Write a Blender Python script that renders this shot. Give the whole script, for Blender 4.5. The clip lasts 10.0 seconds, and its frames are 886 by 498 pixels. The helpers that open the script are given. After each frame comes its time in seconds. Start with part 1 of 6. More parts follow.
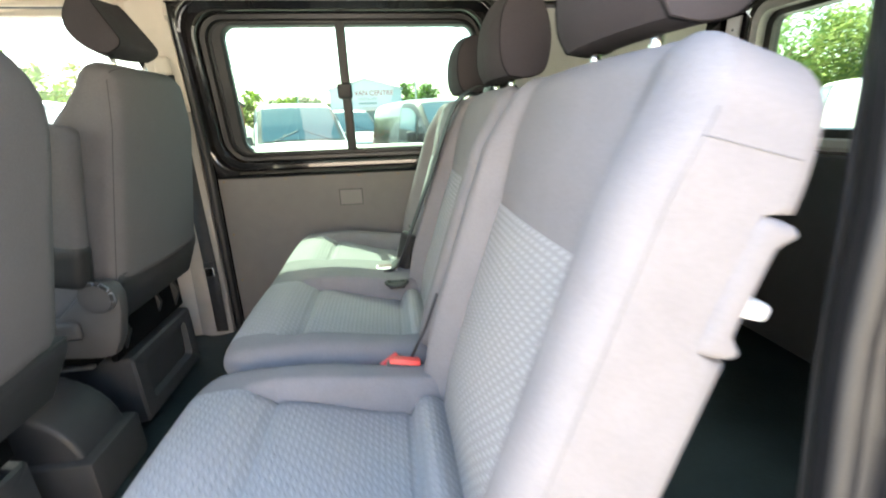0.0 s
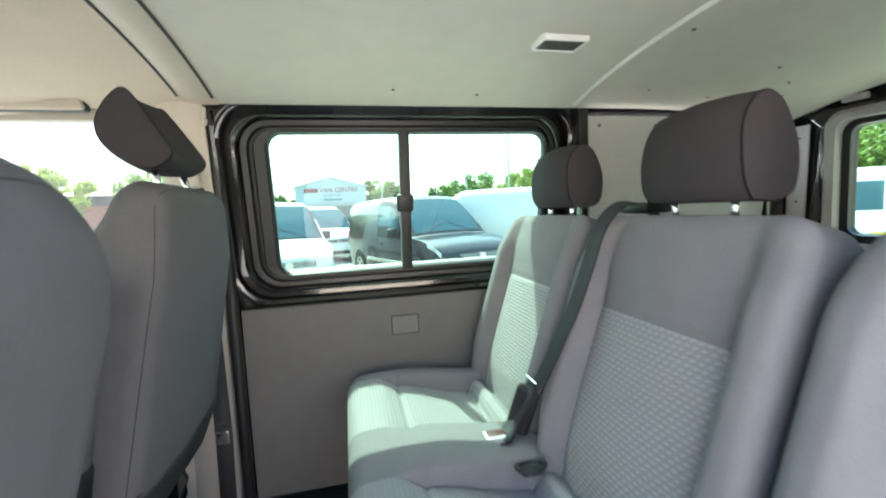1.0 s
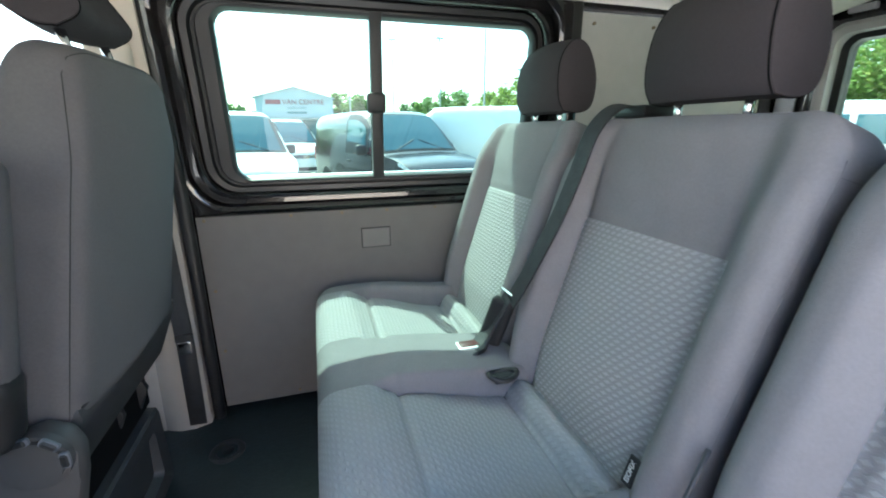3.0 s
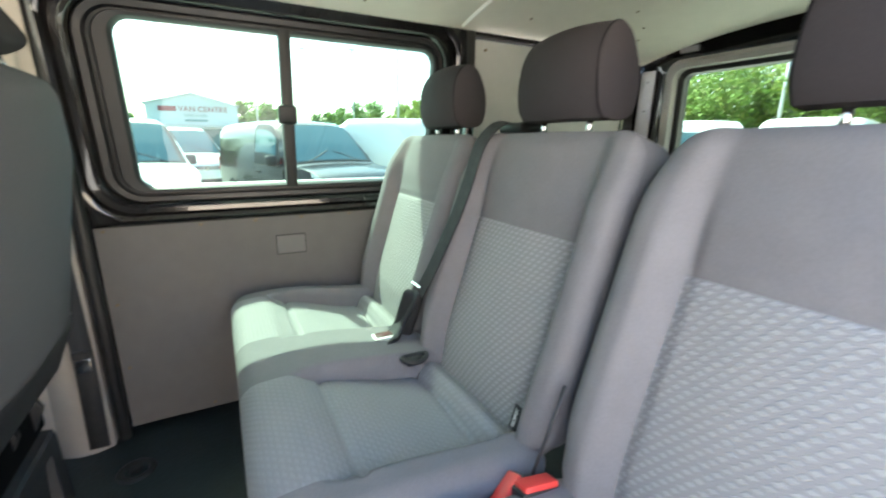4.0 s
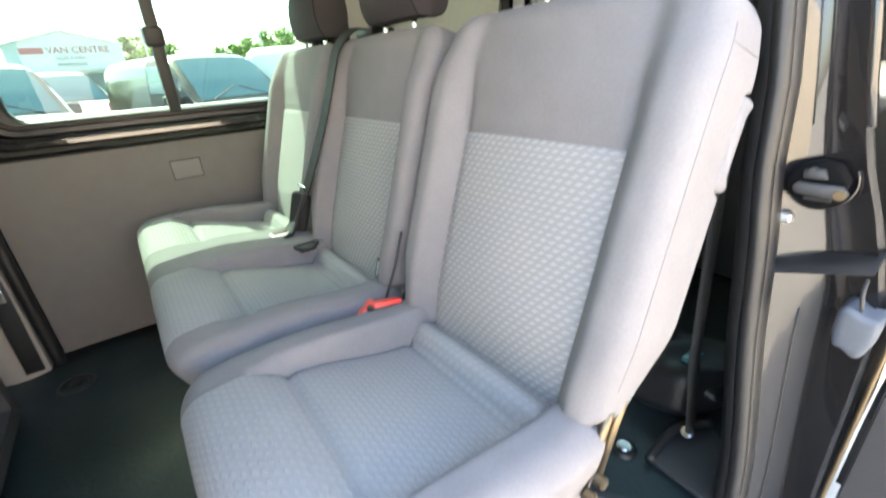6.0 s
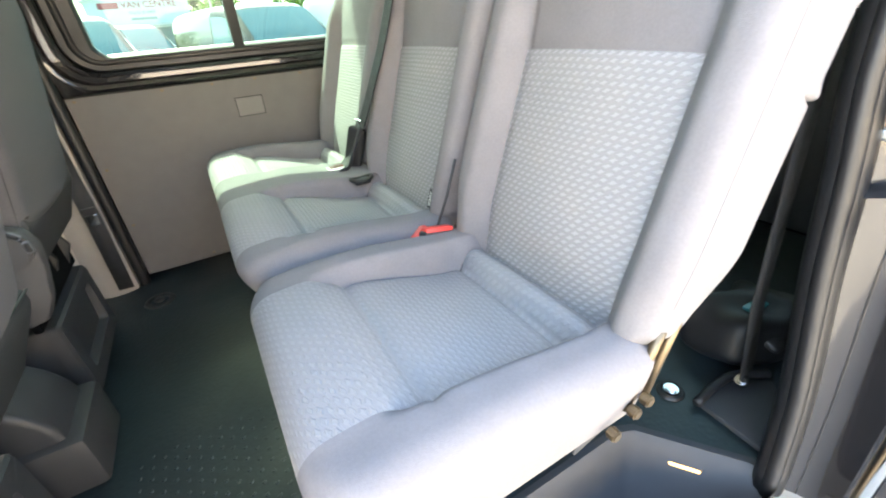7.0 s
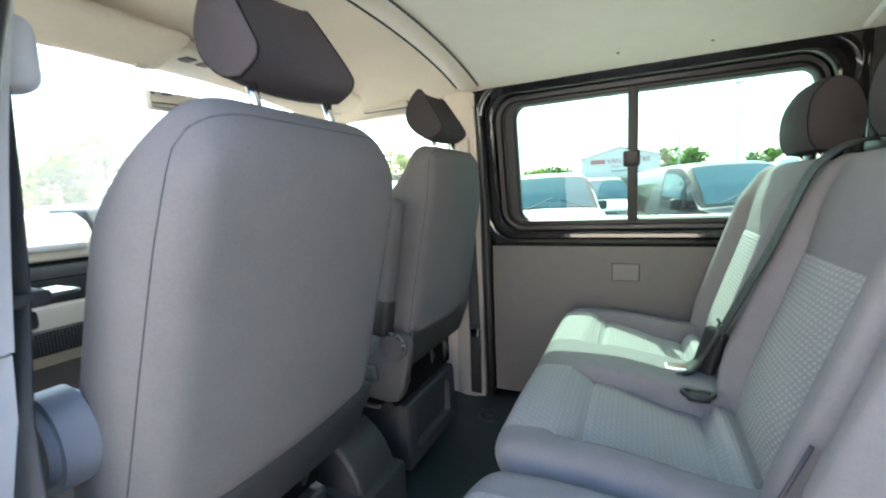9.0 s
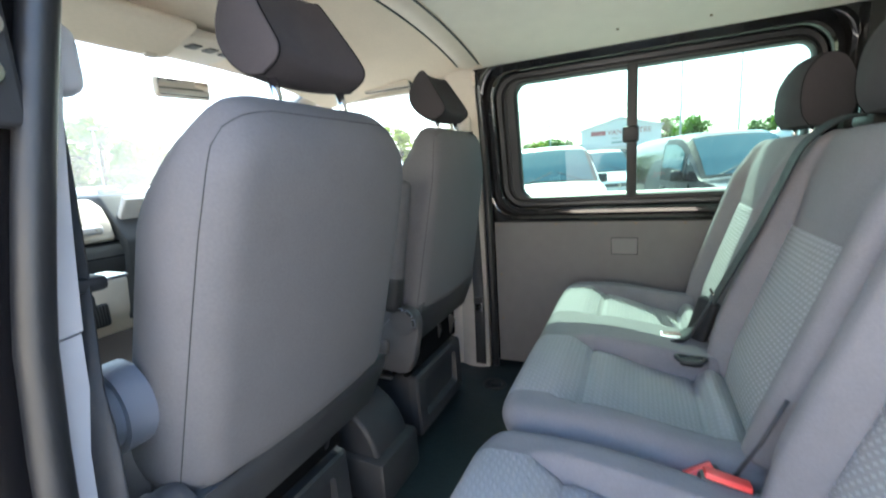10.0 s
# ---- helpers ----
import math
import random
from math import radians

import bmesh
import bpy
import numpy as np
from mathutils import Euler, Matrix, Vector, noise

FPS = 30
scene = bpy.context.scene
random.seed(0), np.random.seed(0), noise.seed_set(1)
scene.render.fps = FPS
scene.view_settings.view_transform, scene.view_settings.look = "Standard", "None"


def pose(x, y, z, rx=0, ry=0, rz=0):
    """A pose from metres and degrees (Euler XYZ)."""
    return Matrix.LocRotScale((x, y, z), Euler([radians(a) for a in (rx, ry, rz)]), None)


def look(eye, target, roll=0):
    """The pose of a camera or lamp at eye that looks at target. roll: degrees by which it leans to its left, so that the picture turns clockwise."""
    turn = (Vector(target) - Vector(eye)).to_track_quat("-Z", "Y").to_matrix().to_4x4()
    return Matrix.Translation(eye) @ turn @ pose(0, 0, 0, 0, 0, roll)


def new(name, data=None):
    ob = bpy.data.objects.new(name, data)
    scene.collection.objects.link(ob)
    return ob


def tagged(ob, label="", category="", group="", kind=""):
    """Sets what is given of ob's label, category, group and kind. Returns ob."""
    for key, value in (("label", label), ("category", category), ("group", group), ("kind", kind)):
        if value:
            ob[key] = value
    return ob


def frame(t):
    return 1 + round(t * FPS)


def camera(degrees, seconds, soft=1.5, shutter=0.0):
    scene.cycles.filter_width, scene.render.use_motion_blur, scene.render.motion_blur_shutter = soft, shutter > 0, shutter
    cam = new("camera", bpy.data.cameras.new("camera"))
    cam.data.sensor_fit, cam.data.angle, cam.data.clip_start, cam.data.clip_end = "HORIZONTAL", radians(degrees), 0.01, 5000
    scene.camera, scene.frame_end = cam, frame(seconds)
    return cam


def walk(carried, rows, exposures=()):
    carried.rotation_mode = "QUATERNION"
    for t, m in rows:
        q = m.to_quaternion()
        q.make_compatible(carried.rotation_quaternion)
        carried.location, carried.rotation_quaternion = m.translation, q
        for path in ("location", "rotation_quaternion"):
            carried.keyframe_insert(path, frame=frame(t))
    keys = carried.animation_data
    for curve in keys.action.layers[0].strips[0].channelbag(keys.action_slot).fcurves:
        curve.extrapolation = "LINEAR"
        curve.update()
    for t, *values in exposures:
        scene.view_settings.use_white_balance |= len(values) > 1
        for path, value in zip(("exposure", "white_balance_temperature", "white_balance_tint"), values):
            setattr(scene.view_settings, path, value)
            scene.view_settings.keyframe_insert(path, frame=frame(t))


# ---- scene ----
cam = camera(93.4, 10.0, soft=1.9, shutter=0.35)
PATH = [
    (0, (2.679, -0.116, 0.846), (2.915, 1.779, 0.251), -1.9),
    (0.5, (2.502, 0.053, 0.867), (2.877, 1.972, 0.448), -2.7),
    (1, (2.351, 0.254, 0.927), (2.791, 2.196, 0.745), -2.6),
    (1.5, (2.342, 0.331, 0.97), (2.735, 2.291, 0.889), -1.9),
    (2, (2.367, 0.375, 0.964), (2.761, 2.33, 0.814), -1.8),
    (2.2, (2.371, 0.377, 0.951), (2.792, 2.312, 0.668), -1.4),
    (2.5, (2.357, 0.36, 0.907), (2.841, 2.247, 0.454), -0.9),
    (2.7, (2.361, 0.348, 0.889), (2.861, 2.213, 0.369), -0.5),
    (3.8, (2.32, 0.23, 0.877), (3.138, 1.971, 0.33), 0.1),
    (4, (2.334, 0.211, 0.881), (3.243, 1.921, 0.384), 0.4),
    (4.5, (2.398, 0.124, 0.939), (3.638, 1.66, 0.618), 0.6),
    (5, (2.45, 0.027, 0.947), (3.788, 1.489, 0.682), -0.6),
    (5.5, (2.413, -0.021, 0.899), (3.643, 1.468, 0.38), -2.3),
    (6, (2.369, -0.059, 0.827), (3.44, 1.425, 0.019), -3.8),
    (6.2, (2.356, -0.07, 0.808), (3.373, 1.402, -0.087), -4.2),
    (7.3, (2.331, -0.082, 0.772), (3.042, 1.521, -0.191), -4.6),
    (7.5, (2.316, -0.085, 0.788), (2.921, 1.601, -0.101), -4.6),
    (8, (2.352, -0.08, 0.806), (2.423, 1.828, 0.21), -3.1),
    (8.5, (2.51, -0.001, 0.812), (1.931, 1.878, 0.443), -1.8),
    (9, (2.556, -0.007, 0.856), (1.717, 1.791, 0.608), -2.7),
    (9.5, (2.56, -0.031, 0.883), (1.643, 1.738, 0.712), -3.1),
    (10, (2.562, -0.056, 0.871), (1.723, 1.724, 0.509), -3.9),
]
EXPOSURE = [(0.0, 3.92, 6950, 5), (0.5, 3.66, 6650, 5), (1.0, 3.68, 6150, 4), (1.5, 3.38, 5900, 4), (2.0, 3.36, 5600, 4), (2.7, 3.50, 5700, 4), (3.8, 3.72, 6300, 4), (4.5, 3.74, 6800, 3), (5.0, 3.62, 6800, 2),
            (6.0, 3.92, 7050, 4), (6.8, 4.12, 7100, 4), (7.5, 4.32, 7200, 3), (8.0, 4.22, 7050, 4), (8.5, 3.88, 6700, 4), (9.0, 3.64, 6250, 4), (9.5, 3.50, 6000, 4), (10.0, 3.50, 6050, 4)]
walk(cam, [(t, look(eye, target, roll)) for t, eye, target, roll in PATH], EXPOSURE)

# ---- light ----
SUN_AZ, SUN_EL = 109.5, 54.0
world = bpy.data.worlds.new("sky")
scene.world = world
world.use_nodes = True
wn = world.node_tree
sky = wn.nodes.new("ShaderNodeTexSky")
sky.sky_type, sky.sun_disc = "NISHITA", False
sky.sun_elevation, sky.sun_rotation = radians(SUN_EL), radians(90 - SUN_AZ)
sky.air_density, sky.dust_density = 1.0, 3.0
wn.links.new(sky.outputs[0], wn.nodes["Background"].inputs[0])
wn.nodes["Background"].inputs[1].default_value = 0.15
sun = new("sun", bpy.data.lights.new("sun", "SUN"))
sun.data.energy, sun.data.angle, sun.data.color = 2.1, radians(0.5), (1.0, 0.95, 0.87)
sun_way = Vector((math.cos(radians(SUN_AZ)) * math.cos(radians(SUN_EL)), math.sin(radians(SUN_AZ)) * math.cos(radians(SUN_EL)), math.sin(radians(SUN_EL))))
sun.matrix_world = look(sun_way * 30, (0, 0, 0))


# ---- materials ----
def mat(name, col, rough=0.6, metal=0.0, var=0.12, scale=30.0, bump=0.0, bscale=300.0, wear=0.0, coat=0.0, spec=0.5):
    """A principled surface whose colour varies at two scales, with fine relief."""
    m = bpy.data.materials.new(name)
    m.use_nodes = True
    n, l = m.node_tree.nodes, m.node_tree.links
    p = n["Principled BSDF"]
    p.inputs["Roughness"].default_value, p.inputs["Metallic"].default_value = rough, metal
    p.inputs["Coat Weight"].default_value, p.inputs["Specular IOR Level"].default_value = coat, spec
    tc = n.new("ShaderNodeTexCoord")
    a, b = n.new("ShaderNodeTexNoise"), n.new("ShaderNodeTexNoise")
    a.inputs["Scale"].default_value, b.inputs["Scale"].default_value = scale, scale * 0.08
    a.inputs["Detail"].default_value = 5
    add = n.new("ShaderNodeMath")
    add.operation = "ADD"
    for k, q in enumerate((a, b)):
        l.new(tc.outputs["Object"], q.inputs["Vector"])
        l.new(q.outputs["Fac"], add.inputs[k])
    ramp = n.new("ShaderNodeMapRange")
    ramp.inputs["From Min"].default_value, ramp.inputs["From Max"].default_value = 0.6, 1.4
    ramp.inputs["To Min"].default_value, ramp.inputs["To Max"].default_value = 1 - var, 1 + var
    l.new(add.outputs[0], ramp.inputs["Value"])
    mul = n.new("ShaderNodeVectorMath")
    mul.operation = "SCALE"
    mul.inputs[0].default_value = col
    l.new(ramp.outputs[0], mul.inputs["Scale"])
    l.new(mul.outputs[0], p.inputs["Base Color"])
    rr = n.new("ShaderNodeMapRange")
    rr.inputs["From Min"].default_value, rr.inputs["From Max"].default_value = 0.3, 0.7
    rr.inputs["To Min"].default_value, rr.inputs["To Max"].default_value = max(0.02, rough * 0.88 - wear), min(1, rough * 1.12 + wear)
    l.new(b.outputs["Fac"], rr.inputs["Value"])
    l.new(rr.outputs[0], p.inputs["Roughness"])
    if bump:
        c, u = n.new("ShaderNodeTexNoise"), n.new("ShaderNodeBump")
        c.inputs["Scale"].default_value, c.inputs["Detail"].default_value = bscale, 3
        u.inputs["Strength"].default_value, u.inputs["Distance"].default_value = bump, 0.002
        l.new(tc.outputs["Object"], c.inputs["Vector"])
        l.new(c.outputs["Fac"], u.inputs["Height"])
        l.new(u.outputs[0], p.inputs["Normal"])
    return m


def patterned_fabric(name, dark, light):
    """Woven cloth with staggered slanting light dashes, laid out along the UVs in metres."""
    m = mat(name, dark, 0.9, var=0.1, scale=200, spec=0.25)
    n, l = m.node_tree.nodes, m.node_tree.links
    p = n["Principled BSDF"]

    def calc(op, a, b=0.0, c=0.0):
        q = n.new("ShaderNodeMath")
        q.operation = op
        for k, v in enumerate((a, b, c)):
            if isinstance(v, (int, float)):
                q.inputs[k].default_value = v
            else:
                l.new(v, q.inputs[k])
        return q.outputs[0]
    tc, sep = n.new("ShaderNodeTexCoord"), n.new("ShaderNodeSeparateXYZ")
    l.new(tc.outputs["UV"], sep.inputs[0])
    wob = n.new("ShaderNodeTexNoise")
    wob.inputs["Scale"].default_value = 220
    l.new(tc.outputs["UV"], wob.inputs["Vector"])
    jit = calc("MULTIPLY", calc("SUBTRACT", wob.outputs["Fac"], 0.5), 0.004)
    u, v = calc("ADD", sep.outputs[0], jit), calc("ADD", sep.outputs[1], calc("MULTIPLY", jit, 0.6))
    pu, row = 0.0152, 0.0094
    vr = calc("DIVIDE", v, row)
    r = calc("FLOOR", vr)
    f = calc("SUBTRACT", calc("FRACT", vr), 0.5)
    ph = calc("ADD", calc("DIVIDE", u, pu), calc("MULTIPLY", r, 0.46))
    saw = calc("SUBTRACT", calc("FRACT", ph), 0.5)
    off = calc("ABSOLUTE", calc("ADD", f, calc("MULTIPLY", saw, 0.42)))

    def soft(value, lo, hi):
        q = n.new("ShaderNodeMapRange")
        q.interpolation_type = "SMOOTHSTEP"
        q.inputs["From Min"].default_value, q.inputs["From Max"].default_value = lo, hi
        l.new(value, q.inputs["Value"])
        return q.outputs[0]
    reach = calc("ADD", calc("MULTIPLY", calc("ABSOLUTE", saw), 0.92), calc("MULTIPLY", off, 1.15))
    dash_mix = calc("MULTIPLY", soft(calc("MULTIPLY", reach, -1.0), -0.53, -0.30), 0.92)
    rib = calc("MULTIPLY", calc("ADD", calc("SINE", calc("MULTIPLY", calc("ADD", v, calc("MULTIPLY", u, 0.35)), 2 * math.pi / 0.0028)), 1.0), 0.06)
    fine = n.new("ShaderNodeTexNoise")
    fine.inputs["Scale"].default_value = 1100
    l.new(tc.outputs["UV"], fine.inputs["Vector"])
    amount = calc("MULTIPLY", calc("ADD", dash_mix, rib), calc("ADD", calc("MULTIPLY", fine.outputs["Fac"], 0.8), 0.55))
    mix = n.new("ShaderNodeMix")
    mix.data_type = "RGBA"
    # sockets of the colour mix carry the same names as the others, so take them by place
    mix.inputs[6].default_value, mix.inputs[7].default_value = (*dark, 1), (*light, 1)
    l.new(amount, mix.inputs[0])
    l.new(mix.outputs[2], p.inputs["Base Color"])
    bmp = n.new("ShaderNodeBump")
    bmp.inputs["Strength"].default_value, bmp.inputs["Distance"].default_value = 0.6, 0.002
    l.new(amount, bmp.inputs["Height"])
    l.new(bmp.outputs[0], p.inputs["Normal"])
    return m


def glass(name, tint, veil=0.02):
    """A thin tinted pane with a translucent film that stands for veiling glare."""
    m = bpy.data.materials.new(name)
    m.use_nodes = True
    n, l = m.node_tree.nodes, m.node_tree.links
    n.remove(n["Principled BSDF"])
    t, g, mix, f = n.new("ShaderNodeBsdfTransparent"), n.new("ShaderNodeBsdfGlossy"), n.new("ShaderNodeMixShader"), n.new("ShaderNodeLayerWeight")
    t.inputs[0].default_value = (*tint, 1)
    g.inputs["Roughness"].default_value = 0.01
    pw, mr = n.new("ShaderNodeMath"), n.new("ShaderNodeMapRange")
    pw.operation = "POWER"
    pw.inputs[1].default_value = 5.0
    l.new(f.outputs["Facing"], pw.inputs[0])
    l.new(pw.outputs[0], mr.inputs["Value"])
    mr.inputs["To Min"].default_value, mr.inputs["To Max"].default_value = 0.05, 0.75
    l.new(mr.outputs[0], mix.inputs[0])
    l.new(t.outputs[0], mix.inputs[1])
    l.new(g.outputs[0], mix.inputs[2])
    film, last = n.new("ShaderNodeBsdfTranslucent"), n.new("ShaderNodeMixShader")
    film.inputs[0].default_value = (0.85, 0.85, 0.82, 1)
    speck, amount = n.new("ShaderNodeTexNoise"), n.new("ShaderNodeMapRange")
    speck.inputs["Scale"].default_value, speck.inputs["Detail"].default_value = 9.0, 6
    amount.inputs["From Min"].default_value, amount.inputs["From Max"].default_value = 0.3, 0.7
    amount.inputs["To Min"].default_value, amount.inputs["To Max"].default_value = veil * 0.8, veil * 1.2
    l.new(speck.outputs["Fac"], amount.inputs["Value"])
    l.new(amount.outputs[0], last.inputs[0])
    l.new(mix.outputs[0], last.inputs[1])
    l.new(film.outputs[0], last.inputs[2])
    l.new(last.outputs[0], n["Material Output"].inputs[0])
    return m


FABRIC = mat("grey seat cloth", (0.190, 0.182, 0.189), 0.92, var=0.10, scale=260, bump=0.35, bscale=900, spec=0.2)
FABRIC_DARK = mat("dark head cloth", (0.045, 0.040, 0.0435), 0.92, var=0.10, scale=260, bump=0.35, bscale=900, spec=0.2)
# same cloth as FABRIC, darkened for the weaker light on the front seats
FABRIC_SHADED = mat("shaded grey seat cloth", (0.112, 0.108, 0.113), 0.92, var=0.10, scale=260, bump=0.35, bscale=900, spec=0.2)
WEAVE = patterned_fabric("dashed seat cloth", (0.256, 0.252, 0.256), (0.345, 0.343, 0.347))
# cushion weave: fainter dashes, base lightened to stand for light from above
WEAVE_SOFT = patterned_fabric("lightened dashed seat cloth", (0.270, 0.265, 0.270), (0.300, 0.296, 0.301))
SEAM_LIGHT = mat("pale seam thread", (0.13, 0.127, 0.13), 0.9, var=0.1)
QUARTER_GLASS = mat("black quarter glass", (0.008, 0.010, 0.010), 0.02, var=0.05, spec=0.7)
SEAM_MID = mat("grey seam thread", (0.075, 0.073, 0.075), 0.9, var=0.1)
SEAM = mat("seam thread", (0.028, 0.027, 0.028), 0.9, var=0.1)
BLACK = mat("black plastic", (0.015, 0.015, 0.0165), 0.5, var=0.2, bump=0.15, bscale=700)
TRIM = mat("grey plastic trim", (0.058, 0.055, 0.056), 0.55, var=0.1, bump=0.2, bscale=900)
TRIM_DARK = mat("charcoal plastic trim", (0.034, 0.035, 0.038), 0.55, var=0.12, bump=0.2, bscale=900)
LIGHT_TRIM = mat("pale grey plastic trim", (0.55, 0.54, 0.56), 0.55, var=0.06, bump=0.1, bscale=900)
BEIGE = mat("beige headliner cloth", (0.70, 0.60, 0.50), 0.95, var=0.05, scale=120, bump=0.25, bscale=1200, spec=0.1)
BEIGE_TRIM = mat("beige plastic trim", (0.62, 0.55, 0.475), 0.6, var=0.05, bump=0.1, bscale=900)
BEIGE_GREY = mat("grey beige plastic trim", (0.36, 0.325, 0.29), 0.6, var=0.06, bump=0.1, bscale=900)
CEIL = mat("white faced ceiling board", (0.65, 0.62, 0.55), 0.75, var=0.05, scale=18, bump=0.06, bscale=500)
BOARD = mat("grey faced lining board", (0.132, 0.125, 0.121), 0.7, var=0.08, scale=22, bump=0.08, bscale=600)
BOARD_LIGHT = mat("grey painted cover", (0.16, 0.153, 0.150), 0.55, var=0.06, scale=22)
BOARD_PALE = mat("pale lining board", (0.44, 0.43, 0.41), 0.7, var=0.06, scale=22, bump=0.08, bscale=600)
PAINT = mat("dark grey body paint", (0.018, 0.0165, 0.0172), 0.15, metal=0.3, var=0.12, scale=900, coat=0.9)
# flat black for seams, the lock, gaps and painted shade below the front seats
VOID = mat("flat black", (0.004, 0.004, 0.0045), 0.95, var=0.2, spec=0.1)
RUBBER = mat("black rubber", (0.012, 0.012, 0.013), 0.42, var=0.25, bump=0.1)
MAT_FLOOR = mat("dark rubber floor", (0.0095, 0.0185, 0.0215), 0.46, var=0.3, scale=40, bump=0.5, bscale=90, wear=0.1)
STEEL = mat("chromed steel", (0.75, 0.75, 0.76), 0.15, metal=1.0, var=0.05)
ZINC = mat("yellow zinc steel", (0.20, 0.155, 0.10), 0.42, metal=1.0, var=0.25, scale=60)
ALU = mat("worn aluminium", (0.6, 0.6, 0.58), 0.4, metal=1.0, var=0.15, scale=50)
SILVER_TRIM = mat("blue grey satin plastic", (0.13, 0.14, 0.165), 0.35, var=0.08, bump=0.1, bscale=900)
RED_DARK = mat("dark red plastic", (0.06, 0.008, 0.008), 0.45, var=0.08)
RED = mat("red buckle plastic", (0.75, 0.06, 0.05), 0.45, var=0.08)
WEB = mat("black seat belt webbing", (0.03, 0.031, 0.034), 0.75, var=0.2, scale=600, bump=0.4, bscale=1500)
WEB_GREY = mat("grey seat belt webbing", (0.017, 0.018, 0.020), 0.7, var=0.2, scale=600, bump=0.4, bscale=1500)
WHITE_PL = mat("white plastic", (0.75, 0.75, 0.73), 0.4, var=0.04)
LENS = mat("smoked lamp lens", (0.12, 0.12, 0.11), 0.15, var=0.1)
AMBER = bpy.data.materials.new("lit step lens")
AMBER.use_nodes = True
AMBER.node_tree.nodes["Principled BSDF"].inputs["Base Color"].default_value = (0.5, 0.3, 0.12, 1)
AMBER.node_tree.nodes["Principled BSDF"].inputs["Emission Color"].default_value = (1.0, 0.55, 0.18, 1)
AMBER.node_tree.nodes["Principled BSDF"].inputs["Emission Strength"].default_value = 0.35
GLASS = glass("green tinted glass", (0.245, 0.362, 0.295), 0.002)
GLASS_REAR = glass("light tinted rear glass", (0.42, 0.54, 0.45), 0.002)
GLASS_FRONT = glass("clear windscreen", (0.38, 0.43, 0.41), 0.06)
GLASS_SIDE = glass("front side glass", (0.42, 0.48, 0.46), 0.02)
MIRROR = mat("mirror", (0.85, 0.85, 0.85), 0.03, metal=1.0, var=0.01)


# ---- building helpers ----
def finish(me, smooth=True):
    for p in me.polygons:
        p.use_smooth = smooth
    return me


def part(name, bm, material, parent=None, label="", smooth=False, m=None):
    """Link a bmesh, or a ready mesh, as one object."""
    if isinstance(bm, bmesh.types.BMesh):
        me = bpy.data.meshes.new(name)
        bmesh.ops.recalc_face_normals(bm, faces=bm.faces)
        bm.to_mesh(me)
        bm.free()
    else:
        me = bm
    if len(me.materials) == 0:
        me.materials.append(material)
    finish(me, bool(smooth))
    ob = new(name, me)
    if smooth == "auto":
        finish(me, True)
        me.set_sharp_from_angle(angle=radians(38))
    if parent:
        ob.parent = parent
    if m is not None:
        ob.matrix_basis = m
    if label:
        ob["label"] = label
    return ob


def thing(name, label, category, at=(0, 0, 0), group="", m=None):
    ob = new(name)
    ob.empty_display_size = 0.05
    ob.matrix_basis = m if m is not None else Matrix.Translation(at)
    return tagged(ob, label, category, group)


def structure(name, bm, material, label="", category="", smooth="auto"):
    return tagged(part(name, bm, material, None, "", smooth), label, category, "", "structure")


def from_lists(name, verts, faces, uvs=None):
    me = bpy.data.meshes.new(name)
    me.from_pydata(verts, [], faces)
    if uvs:
        lay = me.uv_layers.new(name="UVMap")
        for lp in me.loops:
            lay.data[lp.index].uv = uvs[lp.vertex_index]
    me.update()
    return me


def add_box(bm, lo, hi, bevel=0.0, seg=2, m=None):
    lo, hi = Vector(lo), Vector(hi)
    r = bmesh.ops.create_cube(bm, size=1.0, matrix=Matrix.Translation((lo + hi) / 2) @ Matrix.Diagonal((*(hi - lo), 1)))
    vs = r["verts"]
    if bevel:
        es = list({e for v in vs for e in v.link_edges})
        r2 = bmesh.ops.bevel(bm, geom=es, offset=bevel, segments=seg, affect="EDGES", profile=0.5)
        vs = list({v for f in r2["faces"] for v in f.verts} | {v for v in vs if v.is_valid})
    if m is not None:
        bmesh.ops.transform(bm, matrix=m, verts=vs)
    return vs


def box(lo, hi, bevel=0.0, seg=2, m=None):
    bm = bmesh.new()
    add_box(bm, lo, hi, bevel, seg, m)
    return bm


def add_tube(bm, pts, rad, n=10, cap=True):
    pts = [Vector(p) for p in pts]
    rings, up = [], None
    for i, p in enumerate(pts):
        d = (pts[min(i + 1, len(pts) - 1)] - pts[max(i - 1, 0)]).normalized()
        if up is None:
            up = d.orthogonal().normalized()
        up = (up - d * up.dot(d)).normalized()
        side = d.cross(up)
        r = rad[i] if isinstance(rad, (list, tuple)) else rad
        rings.append([bm.verts.new(p + r * (math.cos(a) * up + math.sin(a) * side)) for a in [2 * math.pi * k / n for k in range(n)]])
    for a, b in zip(rings, rings[1:]):
        for k in range(n):
            bm.faces.new((a[k], a[(k + 1) % n], b[(k + 1) % n], b[k]))
    if cap:
        bm.faces.new(rings[0][::-1])
        bm.faces.new(rings[-1])


def tube(pts, rad, n=10):
    bm = bmesh.new()
    add_tube(bm, pts, rad, n)
    return bm


def smooth_line(pts, steps=6):
    """A Catmull-Rom line through the points."""
    pts = [Vector(p) for p in pts]
    q = [pts[0] * 2 - pts[1]] + pts + [pts[-1] * 2 - pts[-2]]
    out = []
    for i in range(1, len(q) - 2):
        for s in range(steps):
            t = s / steps
            a, b, c, d = q[i - 1:i + 3]
            out.append(0.5 * (2 * b + (c - a) * t + (2 * a - 5 * b + 4 * c - d) * t * t + (3 * b - a - 3 * c + d) * t ** 3))
    return out + [pts[-1]]


